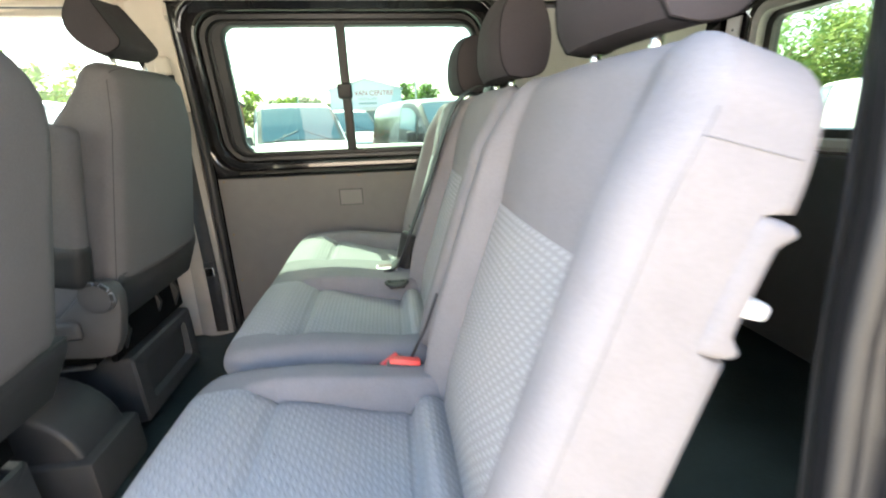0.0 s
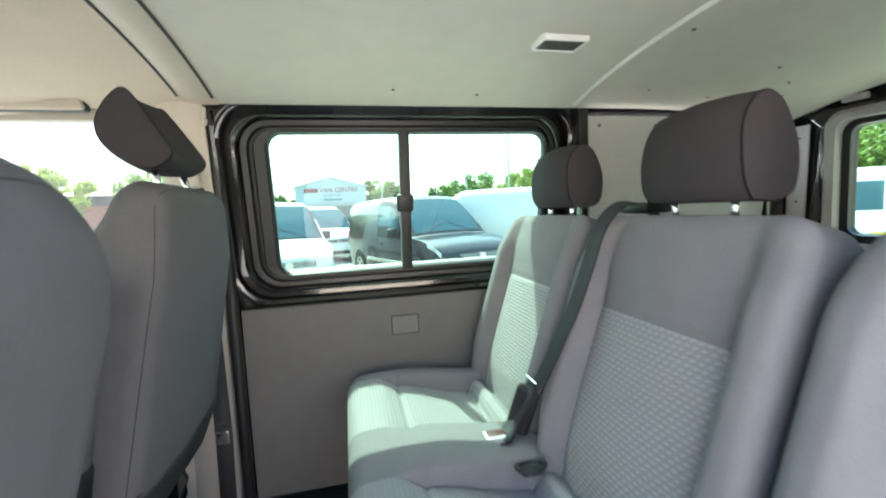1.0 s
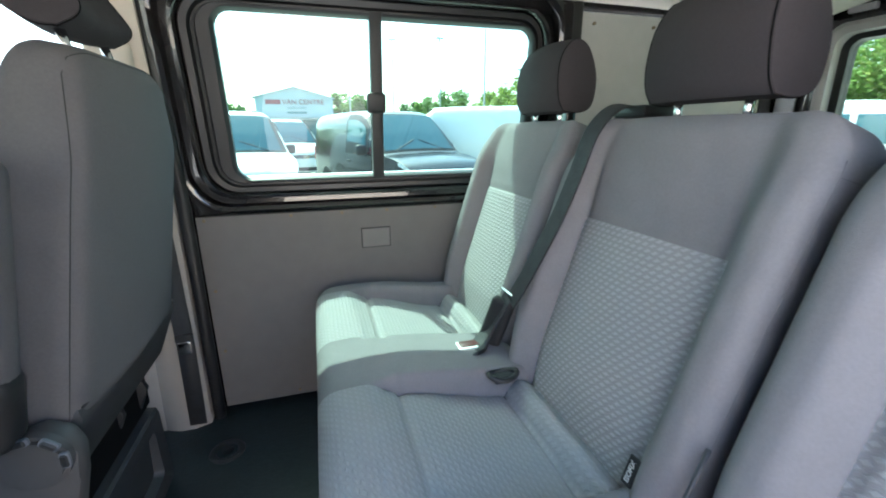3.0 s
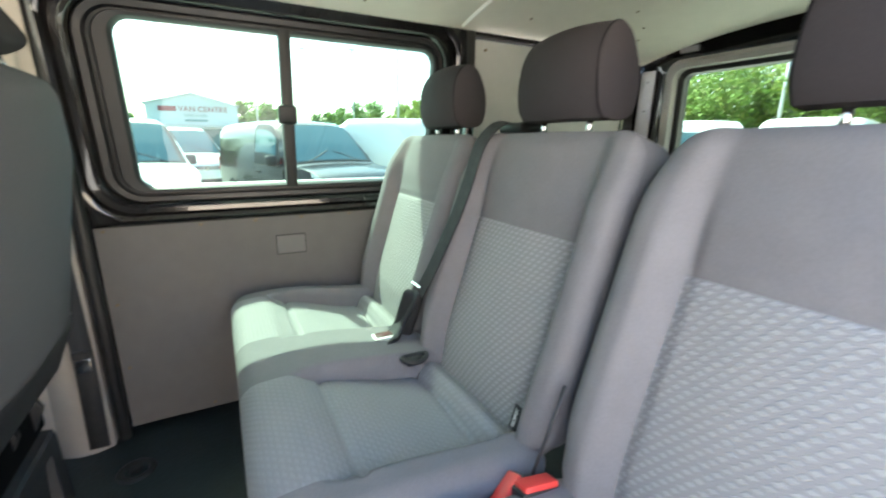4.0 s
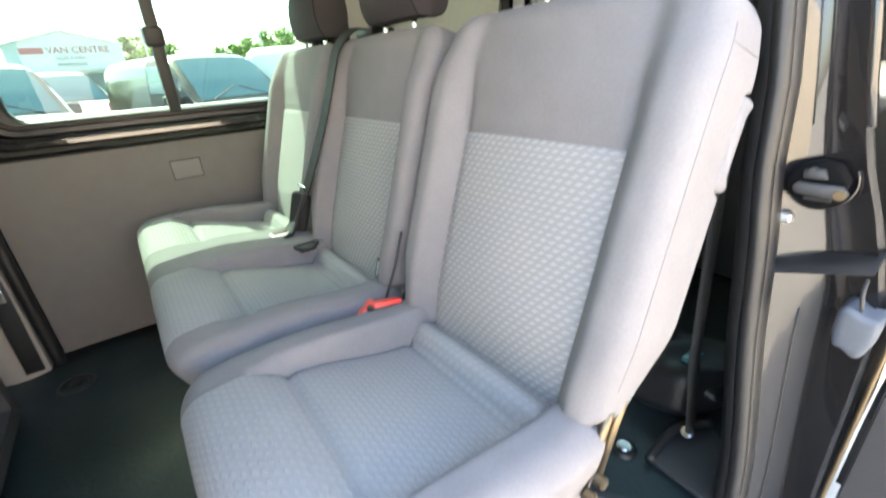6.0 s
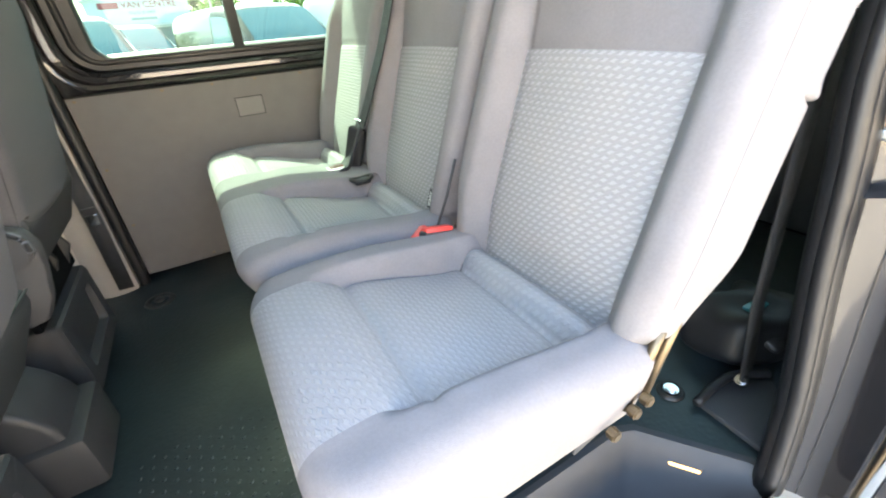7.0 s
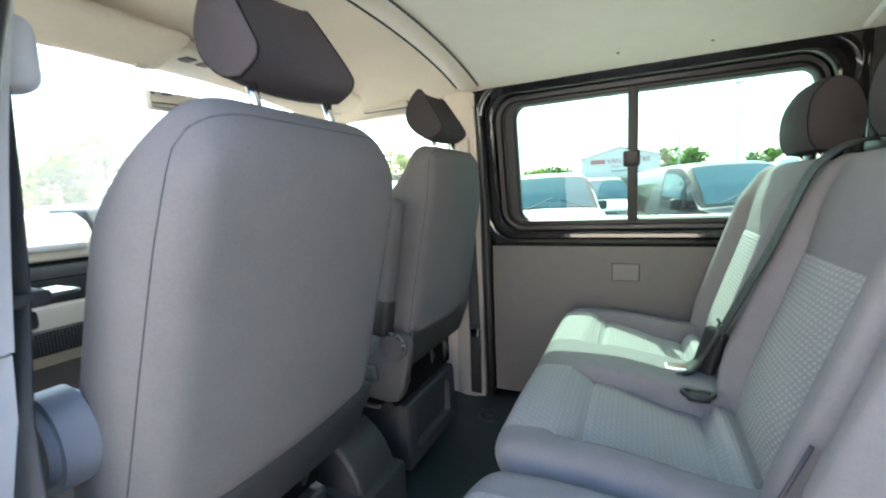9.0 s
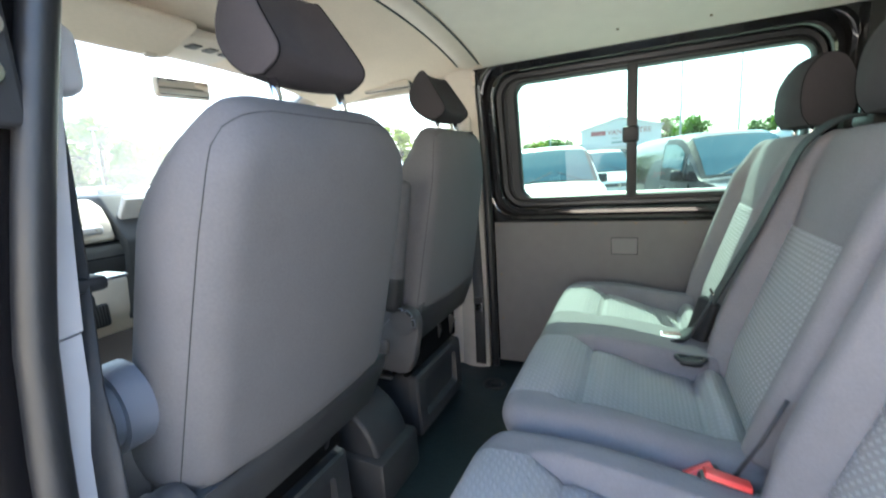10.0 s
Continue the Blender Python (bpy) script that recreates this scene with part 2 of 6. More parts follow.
def strap(pts, width, across, thick=0.0016):
    """A flat band through the points; across: its width direction, one or one a point."""
    bm = bmesh.new()
    pts = [Vector(p) for p in pts]
    rows = []
    for i, p in enumerate(pts):
        d = (pts[min(i + 1, len(pts) - 1)] - pts[max(i - 1, 0)]).normalized()
        a = Vector(across[i] if isinstance(across[0], (list, tuple, Vector)) else across)
        a = (a - d * a.dot(d)).normalized()
        nrm = d.cross(a)
        rows.append([bm.verts.new(p + s * a * width / 2 + e * nrm * thick) for s, e in ((-1, -1), (-0.86, -1.0), (0.86, -1.0), (1, -1), (1, 1), (-1, 1))])
    for a, b in zip(rows, rows[1:]):
        for k in range(6):
            bm.faces.new((a[k], a[(k + 1) % 6], b[(k + 1) % 6], b[k]))
    bm.faces.new(rows[0][::-1])
    bm.faces.new(rows[-1])
    return bm


def add_prism(bm, poly, axis, a, b):
    """Extrude a closed outline along axis 0, 1 or 2 from a to b; its two coordinates are the other axes in order."""
    def at(p, w):
        v = list(p)
        v.insert(axis, w)
        return v
    va, vb = [bm.verts.new(at(p, a)) for p in poly], [bm.verts.new(at(p, b)) for p in poly]
    n = len(poly)
    for k in range(n):
        bm.faces.new((va[k], va[(k + 1) % n], vb[(k + 1) % n], vb[k]))
    bm.faces.new(va[::-1])
    bm.faces.new(vb)


def prism(poly, axis, a, b, bevel=0.0, seg=2):
    bm = bmesh.new()
    add_prism(bm, poly, axis, a, b)
    bmesh.ops.recalc_face_normals(bm, faces=bm.faces)
    if bevel:
        bmesh.ops.bevel(bm, geom=bm.edges[:], offset=bevel, segments=seg, affect="EDGES", profile=0.5, clamp_overlap=True)
    return bm


def add_disc(bm, c, axis, r, h, n=24, r2=None):
    """A cylinder of height h about its middle c along a direction."""
    q = Vector(axis).to_track_quat("Z", "Y").to_matrix().to_4x4()
    bmesh.ops.create_cone(bm, cap_ends=True, segments=n, radius1=r, radius2=r if r2 is None else r2, depth=h, matrix=Matrix.Translation(c) @ q)


def disc(c, axis, r, h, n=24, bevel=0.0, r2=None):
    bm = bmesh.new()
    add_disc(bm, c, axis, r, h, n, r2)
    if bevel:
        bmesh.ops.bevel(bm, geom=[e for e in bm.edges if e.calc_face_angle(0) > 1], offset=bevel, segments=2, affect="EDGES")
    return bm


def rrect(x0, x1, z0, z1, r, n=8):
    """The outline of a rounded rectangle, anticlockwise."""
    out = []
    for cx, cz, a0 in ((x1 - r, z1 - r, 0), (x0 + r, z1 - r, 90), (x0 + r, z0 + r, 180), (x1 - r, z0 + r, 270)):
        for k in range(n + 1):
            a = radians(a0 + 90 * k / n)
            out.append((cx + r * math.cos(a), cz + r * math.sin(a)))
    return out


def ring_loft(loops):
    """Strips between outlines of equal length; each is a list of 3D points."""
    bm = bmesh.new()
    rows = [[bm.verts.new(p) for p in lp] for lp in loops]
    n = len(rows[0])
    for a, b in zip(rows, rows[1:]):
        for k in range(n):
            bm.faces.new((a[k], a[(k + 1) % n], b[(k + 1) % n], b[k]))
    return bm


def soft_block(name, lo, hi, r, res, warp=None, pick=None, uv=None):
    """A padded block with rounded edges. Returns its mesh and, where pick() names an insert, the insert's mesh apart."""
    lo, hi = np.array(lo, float), np.array(hi, float)
    n = np.maximum(2, np.round((hi - lo) / res).astype(int))
    idx, P, raw = {}, [], []

    def vert(i, j, k):
        if (i, j, k) not in idx:
            p = lo + (hi - lo) * np.array((i, j, k)) / n
            raw.append(p)
            q = np.clip(p, lo + r, hi - r)
            d = p - q
            s = np.linalg.norm(d)
            p2 = q + d / s * r if s > 1e-9 else p
            P.append(p2 if warp is None else warp(p2))
            idx[(i, j, k)] = len(P) - 1
        return idx[(i, j, k)]

    faces = []
    for ax in range(3):
        b, c = (ax + 1) % 3, (ax + 2) % 3
        for end in (0, n[ax]):
            for u in range(n[b]):
                for v in range(n[c]):
                    f = []
                    for du, dv in ((0, 0), (1, 0), (1, 1), (0, 1)):
                        t = [0, 0, 0]
                        t[ax], t[b], t[c] = end, u + du, v + dv
                        f.append(vert(*t))
                    faces.append(f if end else f[::-1])
    groups = [[], []]
    for f in faces:
        c = sum(raw[i] for i in f) / 4
        groups[1 if pick and pick(c) else 0].append(f)
    out = []
    for g in groups:
        used = sorted({i for f in g for i in f})
        back = {i: k for k, i in enumerate(used)}
        uvs = [tuple(uv(raw[i])) for i in used] if uv else None
        out.append(from_lists(name, [tuple(P[i]) for i in used], [[back[i] for i in f] for f in g], uvs) if g else None)
    return out if pick else out[0]


def step(a, b, x):
    t = min(1, max(0, (x - a) / (b - a)))
    return t * t * (3 - 2 * t)


# ---- the van's shell ----
MID = 0.83


def wall_y(z):
    """Inner face of the far side: upright below the belt line, leaning in above it."""
    return 1.672 - 0.163 * max(0.0, z - 0.745)


def skin_y(z):
    """Outer skin of the near side."""
    return 0.008 + 0.20 * max(0.0, z - 0.70) + (0.03 * min(1, max(0, 0.3 - z)) if z < 0.3 else 0)


def roof_z(x, y):
    z = 1.325 - 0.075 * abs((y - MID) / 0.70) ** 2.5
    z -= 0.10 * max(0.0, (2.03 - x)) ** 1.7
    return z - 0.05 * max(0.0, (x - 3.3) / 0.8) ** 2


def sheet(nx, ny, fn, thick):
    """A thick sheet over a grid: fn(u, v) gives the near face's point, thick the offset to its back."""
    bm = bmesh.new()
    t = Vector(thick)
    g = [[[bm.verts.new(Vector(fn(i / nx, j / ny)) + s * t) for j in range(ny + 1)] for i in range(nx + 1)] for s in (0, 1)]
    for s in (0, 1):
        for i in range(nx):
            for j in range(ny):
                bm.faces.new((g[s][i][j], g[s][i + 1][j], g[s][i + 1][j + 1], g[s][i][j + 1]))
    for i in range(nx):
        for j in (0, ny):
            bm.faces.new((g[0][i][j], g[0][i + 1][j], g[1][i + 1][j], g[1][i][j]))
    for j in range(ny):
        for i in (0, nx):
            bm.faces.new((g[0][i][j], g[0][i][j + 1], g[1][i][j + 1], g[1][i][j]))
    return bm


# floor with the step well cut out at the sliding door
bm = bmesh.new()
add_prism(bm, [(0.5, 0.05), (2.07, 0.05), (2.07, 0.27), (2.90, 0.27), (2.93, 0.255), (3.05, 0.085), (3.06, 0.05), (4.12, 0.05), (4.12, 1.70), (0.5, 1.70)], 2, -0.03, 0.0)
structure("floor", bm, MAT_FLOOR, "dark studded rubber van floor", "floor")
bm = bmesh.new()
for i in range(13):
    for j in range(9):
        x, y = 2.02 + 0.022 * i, 0.50 + 0.03 * j + (0.015 if i % 2 else 0)
        add_disc(bm, (x, y, 0.0008), (0, 0, 1), 0.005, 0.0022, 8, 0.003)
tagged(part("floor_studs", bm, MAT_FLOOR), "small raised studs on the rubber floor", "floor studs", "", "stuff")
bm = ring_loft([[(x, y, z) for x, y in o] for o, z in (
    ([(2.07, 0.03), (2.90, 0.03), (3.06, 0.03), (3.052, 0.085), (2.932, 0.256), (2.90, 0.271), (2.07, 0.271)], 0.004),
    ([(2.07, 0.03), (2.90, 0.03), (3.04, 0.03), (3.036, 0.08), (2.922, 0.242), (2.89, 0.257), (2.07, 0.257)], 0.006),
    ([(2.08, 0.03), (2.90, 0.03), (3.02, 0.03), (3.02, 0.075), (2.910, 0.228), (2.88, 0.24), (2.08, 0.24)], -0.012),
    ([(2.09, 0.03), (2.89, 0.03), (3.005, 0.03), (3.005, 0.07), (2.898, 0.216), (2.87, 0.228), (2.09, 0.228)], -0.06),
    ([(2.12, 0.03), (2.86, 0.03), (2.955, 0.03), (2.955, 0.055), (2.862, 0.178), (2.835, 0.188), (2.12, 0.188)], -0.13),
    ([(2.13, 0.04), (2.84, 0.04), (2.93, 0.04), (2.93, 0.06), (2.842, 0.160), (2.82, 0.168), (2.13, 0.168)], -0.165),
    ([(2.16, 0.06), (2.82, 0.06), (2.89, 0.06), (2.89, 0.068), (2.81, 0.135), (2.79, 0.140), (2.16, 0.140)], -0.18))])
bm.faces.new([v for v in bm.verts if abs(v.co.z + 0.18) < 1e-6])
structure("step_well", bm, TRIM_DARK, "moulded plastic entry step well", "step")
lamp = thing("step_lamp", "small lit amber step lamp in the moulded step", "lamp", (2.967, 0.158, -0.036))
rot = Matrix.Rotation(radians(35), 4, "Z") @ Matrix.Rotation(radians(-20), 4, "Y")
part("lens", box((-0.012, -0.030, -0.013), (0.004, 0.030, 0.013), 0.006, 3, rot), AMBER, lamp, "lit amber lens")
part("bezel", box((-0.008, -0.033, -0.016), (0.010, 0.033, 0.016), 0.004, 2, rot), TRIM_DARK, lamp)

# ceiling, headliner, outer roof
structure("ceiling", sheet(40, 28, lambda u, v: (2.03 + 1.99 * u, 0.185 + 1.355 * v, roof_z(2.03 + 1.99 * u, 0.185 + 1.355 * v)), (0, 0, 0.008)), CEIL, "pale lined van ceiling board", "ceiling")
structure("headliner", sheet(16, 28, lambda u, v: (1.28 + 0.75 * u, 0.13 + 1.41 * v, roof_z(1.28 + 0.75 * u, 0.13 + 1.41 * v) - 0.002), (0, 0, 0.02)), BEIGE, "beige cloth front headliner", "headliner")
structure("roof", sheet(20, 20, lambda u, v: (1.27 + 2.98 * u, 0.17 + 1.40 * v, roof_z(1.27 + 2.98 * u, 0.17 + 1.40 * v) + 0.03), (0, 0, 0.01)), PAINT, "dark grey van roof", "roof")
structure("trim_roof_bow", sheet(4, 28, lambda u, v: (1.945 + 0.075 * u, 0.15 + 1.35 * v, roof_z(2.0, 0.15 + 1.35 * v) - 0.004 - 0.012 * math.sin(math.pi * u)), (0, 0, 0.012)), BEIGE_TRIM, "beige roof bow trim", "trim")
structure("trim_ceiling_joint", sheet(4, 28, lambda u, v: (3.092 + 0.016 * u, 0.19 + 1.33 * v, roof_z(3.1, 0.19 + 1.33 * v) - 0.001 - 0.006 * math.sin(math.pi * u)), (0, 0, 0.006)), WHITE_PL, "white cover strip on the ceiling board joint", "trim")

# far side: lining board below the window, pressed window surround
bm = box((2.013, 1.640, 0.022), (3.10, 1.648, 0.648), 0.0015, 1)
structure("wall_far_board", bm, BOARD, "grey lining board on the van side", "wall panel")
structure("wall_far_skin", sheet(1, 12, lambda u, v: (0.5 + 3.7 * u, 1.71, -0.35 + 1.02 * v), (0, 0.02, 0)), PAINT, "dark grey outer van side", "wall")


def far(x, z, d):
    return (x, wall_y(z) + d, z)


def far_ring(x0, x1, z0, z1, r, d):
    return [far(x, z, d) for x, z in rrect(x0, x1, z0, z1, r)]


structure("wall_far_window_surround", ring_loft([far_ring(*q) for q in (
    (1.985, 3.13, 0.640, 1.285, 0.004, -0.006), (1.985, 3.13, 0.645, 1.282, 0.006, -0.034), (1.998, 3.118, 0.655, 1.266, 0.10, -0.048),
    (2.006, 3.110, 0.662, 1.260, 0.105, -0.050), (2.016, 3.100, 0.672, 1.250, 0.10, -0.044), (2.022, 3.094, 0.678, 1.245, 0.10, -0.022),
    (2.036, 3.080, 0.690, 1.233, 0.095, -0.020), (2.042, 3.076, 0.694, 1.228, 0.093, -0.034), (2.050, 3.068, 0.702, 1.221, 0.09, -0.036),
    (2.056, 3.062, 0.707, 1.216, 0.087, -0.026), (2.060, 3.058, 0.710, 1.213, 0.085, 0.0))]), PAINT, "dark grey pressed metal window surround", "wall")
win = tagged(part("window_1", ring_loft([far_ring(*q) for q in (
    (2.056, 3.062, 0.706, 1.217, 0.087, -0.012), (2.062, 3.056, 0.711, 1.212, 0.084, -0.022), (2.078, 3.046, 0.724, 1.198, 0.07, -0.020),
    (2.084, 3.042, 0.729, 1.194, 0.066, -0.008), (2.092, 3.038, 0.733, 1.190, 0.062, -0.008), (2.098, 3.035, 0.736, 1.187, 0.058, -0.018),
    (2.128, 3.032, 0.743, 1.180, 0.045, -0.016), (2.137, 3.028, 0.749, 1.176, 0.04, -0.006), (2.137, 3.028, 0.749, 1.176, 0.04, 0.016),
    (2.056, 3.062, 0.706, 1.217, 0.087, 0.018))]), RUBBER, None, "", "auto"), "black framed sliding side window with tinted glass", "window", "", "structure")
bm = bmesh.new()
for z0, z1 in ((0.735, 1.192),):
    vs = add_box(bm, (2.526, -0.020, z0), (2.560, 0.012, z1), 0.004, 2)
    for v in vs:
        v.co.y += wall_y(v.co.z)
part("divider_bar", bm, BLACK, win, "", "auto")
bm = bmesh.new()
for v in add_box(bm, (2.512, -0.040, 0.930), (2.566, -0.012, 0.986), 0.009, 3):
    v.co.y += wall_y(v.co.z)
part("latch", bm, BLACK, win, "black window latch block", "auto")
for x0, x1, d in ((2.12, 2.545, 0.002), (2.54, 3.04, 0.009)):
    bm = bmesh.new()
    bm.faces.new([bm.verts.new(far(x, z, d)) for x, z in rrect(x0, x1, 0.738, 1.187, 0.04)])
    part("pane", bm, GLASS, win, "green tinted glass")
# pale metal stands for sun glare on the dark outer sill edge
bm = bmesh.new()
for v in add_box(bm, (2.140, 0.016, 0.728), (3.03, 0.045, 0.752), 0.006, 2):
    v.co.y += wall_y(v.co.z)
part("sill", bm, ALU, win, "outer sill rail, pale to look sunlit")

# hatch plate, screws
structure("trim_cover_gap", box((2.475, 1.6375, 0.517), (2.569, 1.6402, 0.583), 0.0005, 1), RUBBER, "dark gap round the cover plate", "trim")
plate = tagged(part("cover_plate", box((2.478, 1.634, 0.520), (2.566, 1.6395, 0.580), 0.002, 2), BOARD_LIGHT), "small grey cover plate on the lining board", "cover plate")
scr = bmesh.new()
for x, z in ((2.035, 0.635), (2.27, 0.637), (2.42, 0.637), (2.56, 0.638), (2.72, 0.638), (2.035, 0.42), (2.035, 0.22), (2.24, 0.04), (2.5, 0.04)):
    add_disc(scr, (x, 1.6385, z), (0, 1, 0), 0.0045, 0.004, 10)
for x, y in ((3.16, 0.45), (3.16, 0.8), (3.16, 1.1), (3.604, 0.99), (3.608, 0.729), (3.702, 0.542), (3.73, 1.324), (3.6, 1.25), (2.5, 1.45), (2.75, 1.47), (3.3, 1.42), (3.55, 1.45), (3.8, 1.4)):
    add_disc(scr, (x, y, roof_z(x, y) - 0.001), (0, 0, 1), 0.0045, 0.004, 10)
for x, z in ((3.2, 1.19), (3.42, 1.19), (3.66, 1.19), (3.85, 1.17)):
    add_disc(scr, (x, 1.535, z), (0, 1, 0), 0.005, 0.006, 10)
tagged(part("screw_heads", scr, ZINC), "small steel screw heads in the lining boards", "screws", "", "stuff")

# far rear quarter: post, pale board, corner post
structure("wall_far_post", prism([(3.118, 1.525), (3.150, 1.52), (3.160, 1.54), (3.160, 1.72), (3.118, 1.72)], 2, 0.0, 1.245, 0.006, 2), PAINT, "dark grey body post", "pillar")
structure("wall_far_rear_board", sheet(2, 8, lambda u, v: (3.16 + 0.79 * u, 1.635 - 0.10 * max(0, v * 1.22 - 0.5) / 0.72, 0.02 + 1.20 * v), (0, 0.006, 0)), BOARD_PALE, "pale lining board on the rear side", "wall panel")
structure("wall_far_rail", sheet(6, 3, lambda u, v: (1.9 + 2.25 * u, 1.565 - 0.04 * v, 1.215 + 0.06 * v), (0, 0.1, 0.05)), PAINT, "dark grey roof side rail", "wall")
structure("wall_far_corner_post", prism([(3.93, 1.60), (3.97, 1.575), (4.03, 1.572), (4.16, 1.60), (4.16, 1.73), (3.93, 1.73)], 2, -0.3, 1.28, 0.012, 3), PAINT, "dark grey rear corner post", "pillar")

# rear end: doors with windows
bm = ring_loft([[(x, max(y, 0.10, 0.135 + 0.35 * (z - 1.1)), z) for y, z in rrect(a, b, c, d, r)] for x, a, b, c, d, r in (
    (4.20, 0.06, 1.60, -0.3, 1.33, 0.01), (4.08, 0.08, 1.58, 0.0, 1.285, 0.03), (4.06, 0.20, 1.46, 0.70, 1.225, 0.06), (4.07, 0.215, 1.445, 0.715, 1.21, 0.06))])
structure("wall_rear", bm, PAINT, "dark painted rear door aperture", "wall")
structure("wall_rear_pale_frame", ring_loft([[(x, y, z) for y, z in rrect(a, b, c, d, r)] for x, a, b, c, d, r in (
    (4.062, 0.210, 1.450, 0.710, 1.214, 0.06), (4.052, 0.222, 1.438, 0.722, 1.200, 0.05), (4.056, 0.245, 1.412, 0.745, 1.180, 0.045), (4.105, 0.250, 1.405, 0.75, 1.176, 0.045))]), BOARD_PALE, "pale painted rear door frame", "trim")
rw = tagged(part("window_2", ring_loft([[(x, y, z) for y, z in rrect(a, b, c, d, r)] for x, a, b, c, d, r in (
    (4.098, 0.238, 1.422, 0.738, 1.190, 0.045), (4.085, 0.25, 1.41, 0.75, 1.180, 0.04), (4.09, 0.275, 1.385, 0.775, 1.160, 0.035), (4.12, 0.28, 1.38, 0.78, 1.155, 0.03))]), RUBBER, None, "", "auto"), "rear door window in a black rubber frame", "window", "", "structure")
bm = bmesh.new()
bm.faces.new([bm.verts.new((4.105, y, z)) for y, z in rrect(0.27, 1.39, 0.77, 1.165, 0.035)])
part("pane", bm, GLASS_REAR, rw, "tinted rear glass")
structure("wall_rear_door_trim", box((4.03, 0.16, 0.02), (4.075, 1.5, 0.70), 0.02, 2), TRIM_DARK, "dark rear door lining", "wall panel")
pb = structure("trim_rear_pale_board", sheet(2, 6, lambda u, v: (4.050, 1.510 - 0.018 * v + 0.068 * u, 0.60 + 0.585 * v), (0.008, 0, 0)), BOARD_PALE, "pale lining strip with screws beside the rear window", "trim")
for z in (0.78, 0.90, 1.02, 1.14):
    part("screw", disc((4.048, 1.540 - 0.03 * (z - 0.6), z), (1, 0, 0), 0.004, 0.004, 8), TRIM_DARK, pb)
part("label", box((4.045, 1.315, 1.236), (4.062, 1.39, 1.256), 0.003), LIGHT_TRIM, rw)
part("wiper_box", box((4.05, 0.6, 1.235), (4.075, 0.72, 1.27), 0.004), TRIM_DARK, rw)

# near side behind the sliding door opening


def seal_y(z):
    return float(np.interp(z, (0, 0.2, 0.42, 0.56, 0.67, 0.78, 0.9, 1.15, 1.30), (0.045, 0.062, 0.092, 0.106, 0.124, 0.133, 0.152, 0.19, 0.215)))


def jamb_y(z):
    return float(np.interp(z, (-0.3, 0.5, 0.6, 0.68, 0.76, 0.86, 0.945, 1.065, 1.15, 1.32), (-0.05, -0.03, -0.006, 0.025, 0.048, 0.068, 0.089, 0.122, 0.152, 0.19)))


def jamb_x(u):
    """Depth of the painted jamb from its outer edge (0) to the seal (1)."""
    return 3.040 + 0.028 * math.sin(math.pi * (1 - u) / 1.25)


def on_jamb(z, u, lift=0.0):
    return (jamb_x(u) - lift, jamb_y(z) + 0.004 + (seal_y(z) - jamb_y(z)) * u, z)


zs = [-0.02 + 1.30 * k / 26 for k in range(27)]
structure("wall_near_lining", sheet(2, 12, lambda u, v: (3.07 + 1.03 * u, seal_y(1.27 * v) + 0.012, 1.27 * v), (0, -0.01, 0)), TRIM_DARK, "dark lining of the near rear side", "wall panel")
structure("wall_near_skin", sheet(4, 20, lambda u, v: (3.075 + 1.1 * u, jamb_y(-0.3 + 1.62 * v), -0.3 + 1.62 * v), (0, 0.01, 0)), PAINT, "glossy dark grey outer quarter panel", "wall")
structure("wall_near_jamb", sheet(5, 24, lambda u, v: (jamb_x(u), jamb_y(1.3 * v - 0.02) + 0.004 + (seal_y(1.3 * v - 0.02) - jamb_y(1.3 * v - 0.02)) * u, 1.3 * v - 0.02), (0.02, 0, 0)), PAINT, "dark grey painted sliding door jamb", "pillar")
structure("trim_near_seal", tube([(3.040 + 0.006 * math.sin(9 * z), seal_y(z) + 0.004, z) for z in zs], 0.0245, 14), RUBBER, "black rubber sliding door seal", "seal", True)
structure("trim_near_seal_lip", tube([(3.022 + 0.006 * math.sin(9 * z), seal_y(z) - 0.004, z) for z in zs], 0.012, 10), RUBBER, "inner lip of the rubber door seal", "seal", True)
structure("trim_jamb_groove", tube([on_jamb(z, 0.56) for z in zs[15:]], 0.0014, 6), RUBBER, "dark joint in the door jamb", "trim", True)
structure("trim_jamb_groove_low", tube([on_jamb(z, 0.60) for z in zs[:11]], 0.0014, 6), RUBBER, "dark joint in the lower door jamb", "trim", True)
structure("trim_jamb_lip", sheet(6, 2, lambda u, v: (3.028 + 0.012 * v, 0.094 - 0.105 * u, 0.534 + 0.034 * u + 0.012 * v), (0.03, 0, 0.006)), RUBBER, "black lip across the door jamb", "seal")
structure("trim_skin_seal", tube([(3.066, jamb_y(z) + 0.001, z) for z in zs[15:]], 0.0065, 8), PAINT, "rounded painted edge of the door jamb", "trim", True)
qw = tagged(new("window_3"), "dark glossy rear quarter glass of the near side", "window", "", "structure")
part("pane", sheet(6, 14, lambda u, v: (3.105 + 0.88 * u, jamb_y(0.80 + 0.44 * v) - 0.004, 0.80 + 0.44 * v), (0, 0.003, 0)), QUARTER_GLASS, qw, "black mirror-like glass", "auto")
part("gasket", tube([(3.098, jamb_y(z) - 0.003, z) for z in (0.80, 0.85, 0.9, 0.95, 1.0, 1.05, 1.1, 1.15, 1.2, 1.24)], 0.005, 8), RUBBER, qw, "", True)
lk = thing("door_lock", "black sliding door lock on the painted jamb", "lock", m=Matrix.Translation((3.05, 0.068, 0.662)) @ Matrix.Diagonal((1, 0.86, 0.86, 1)))
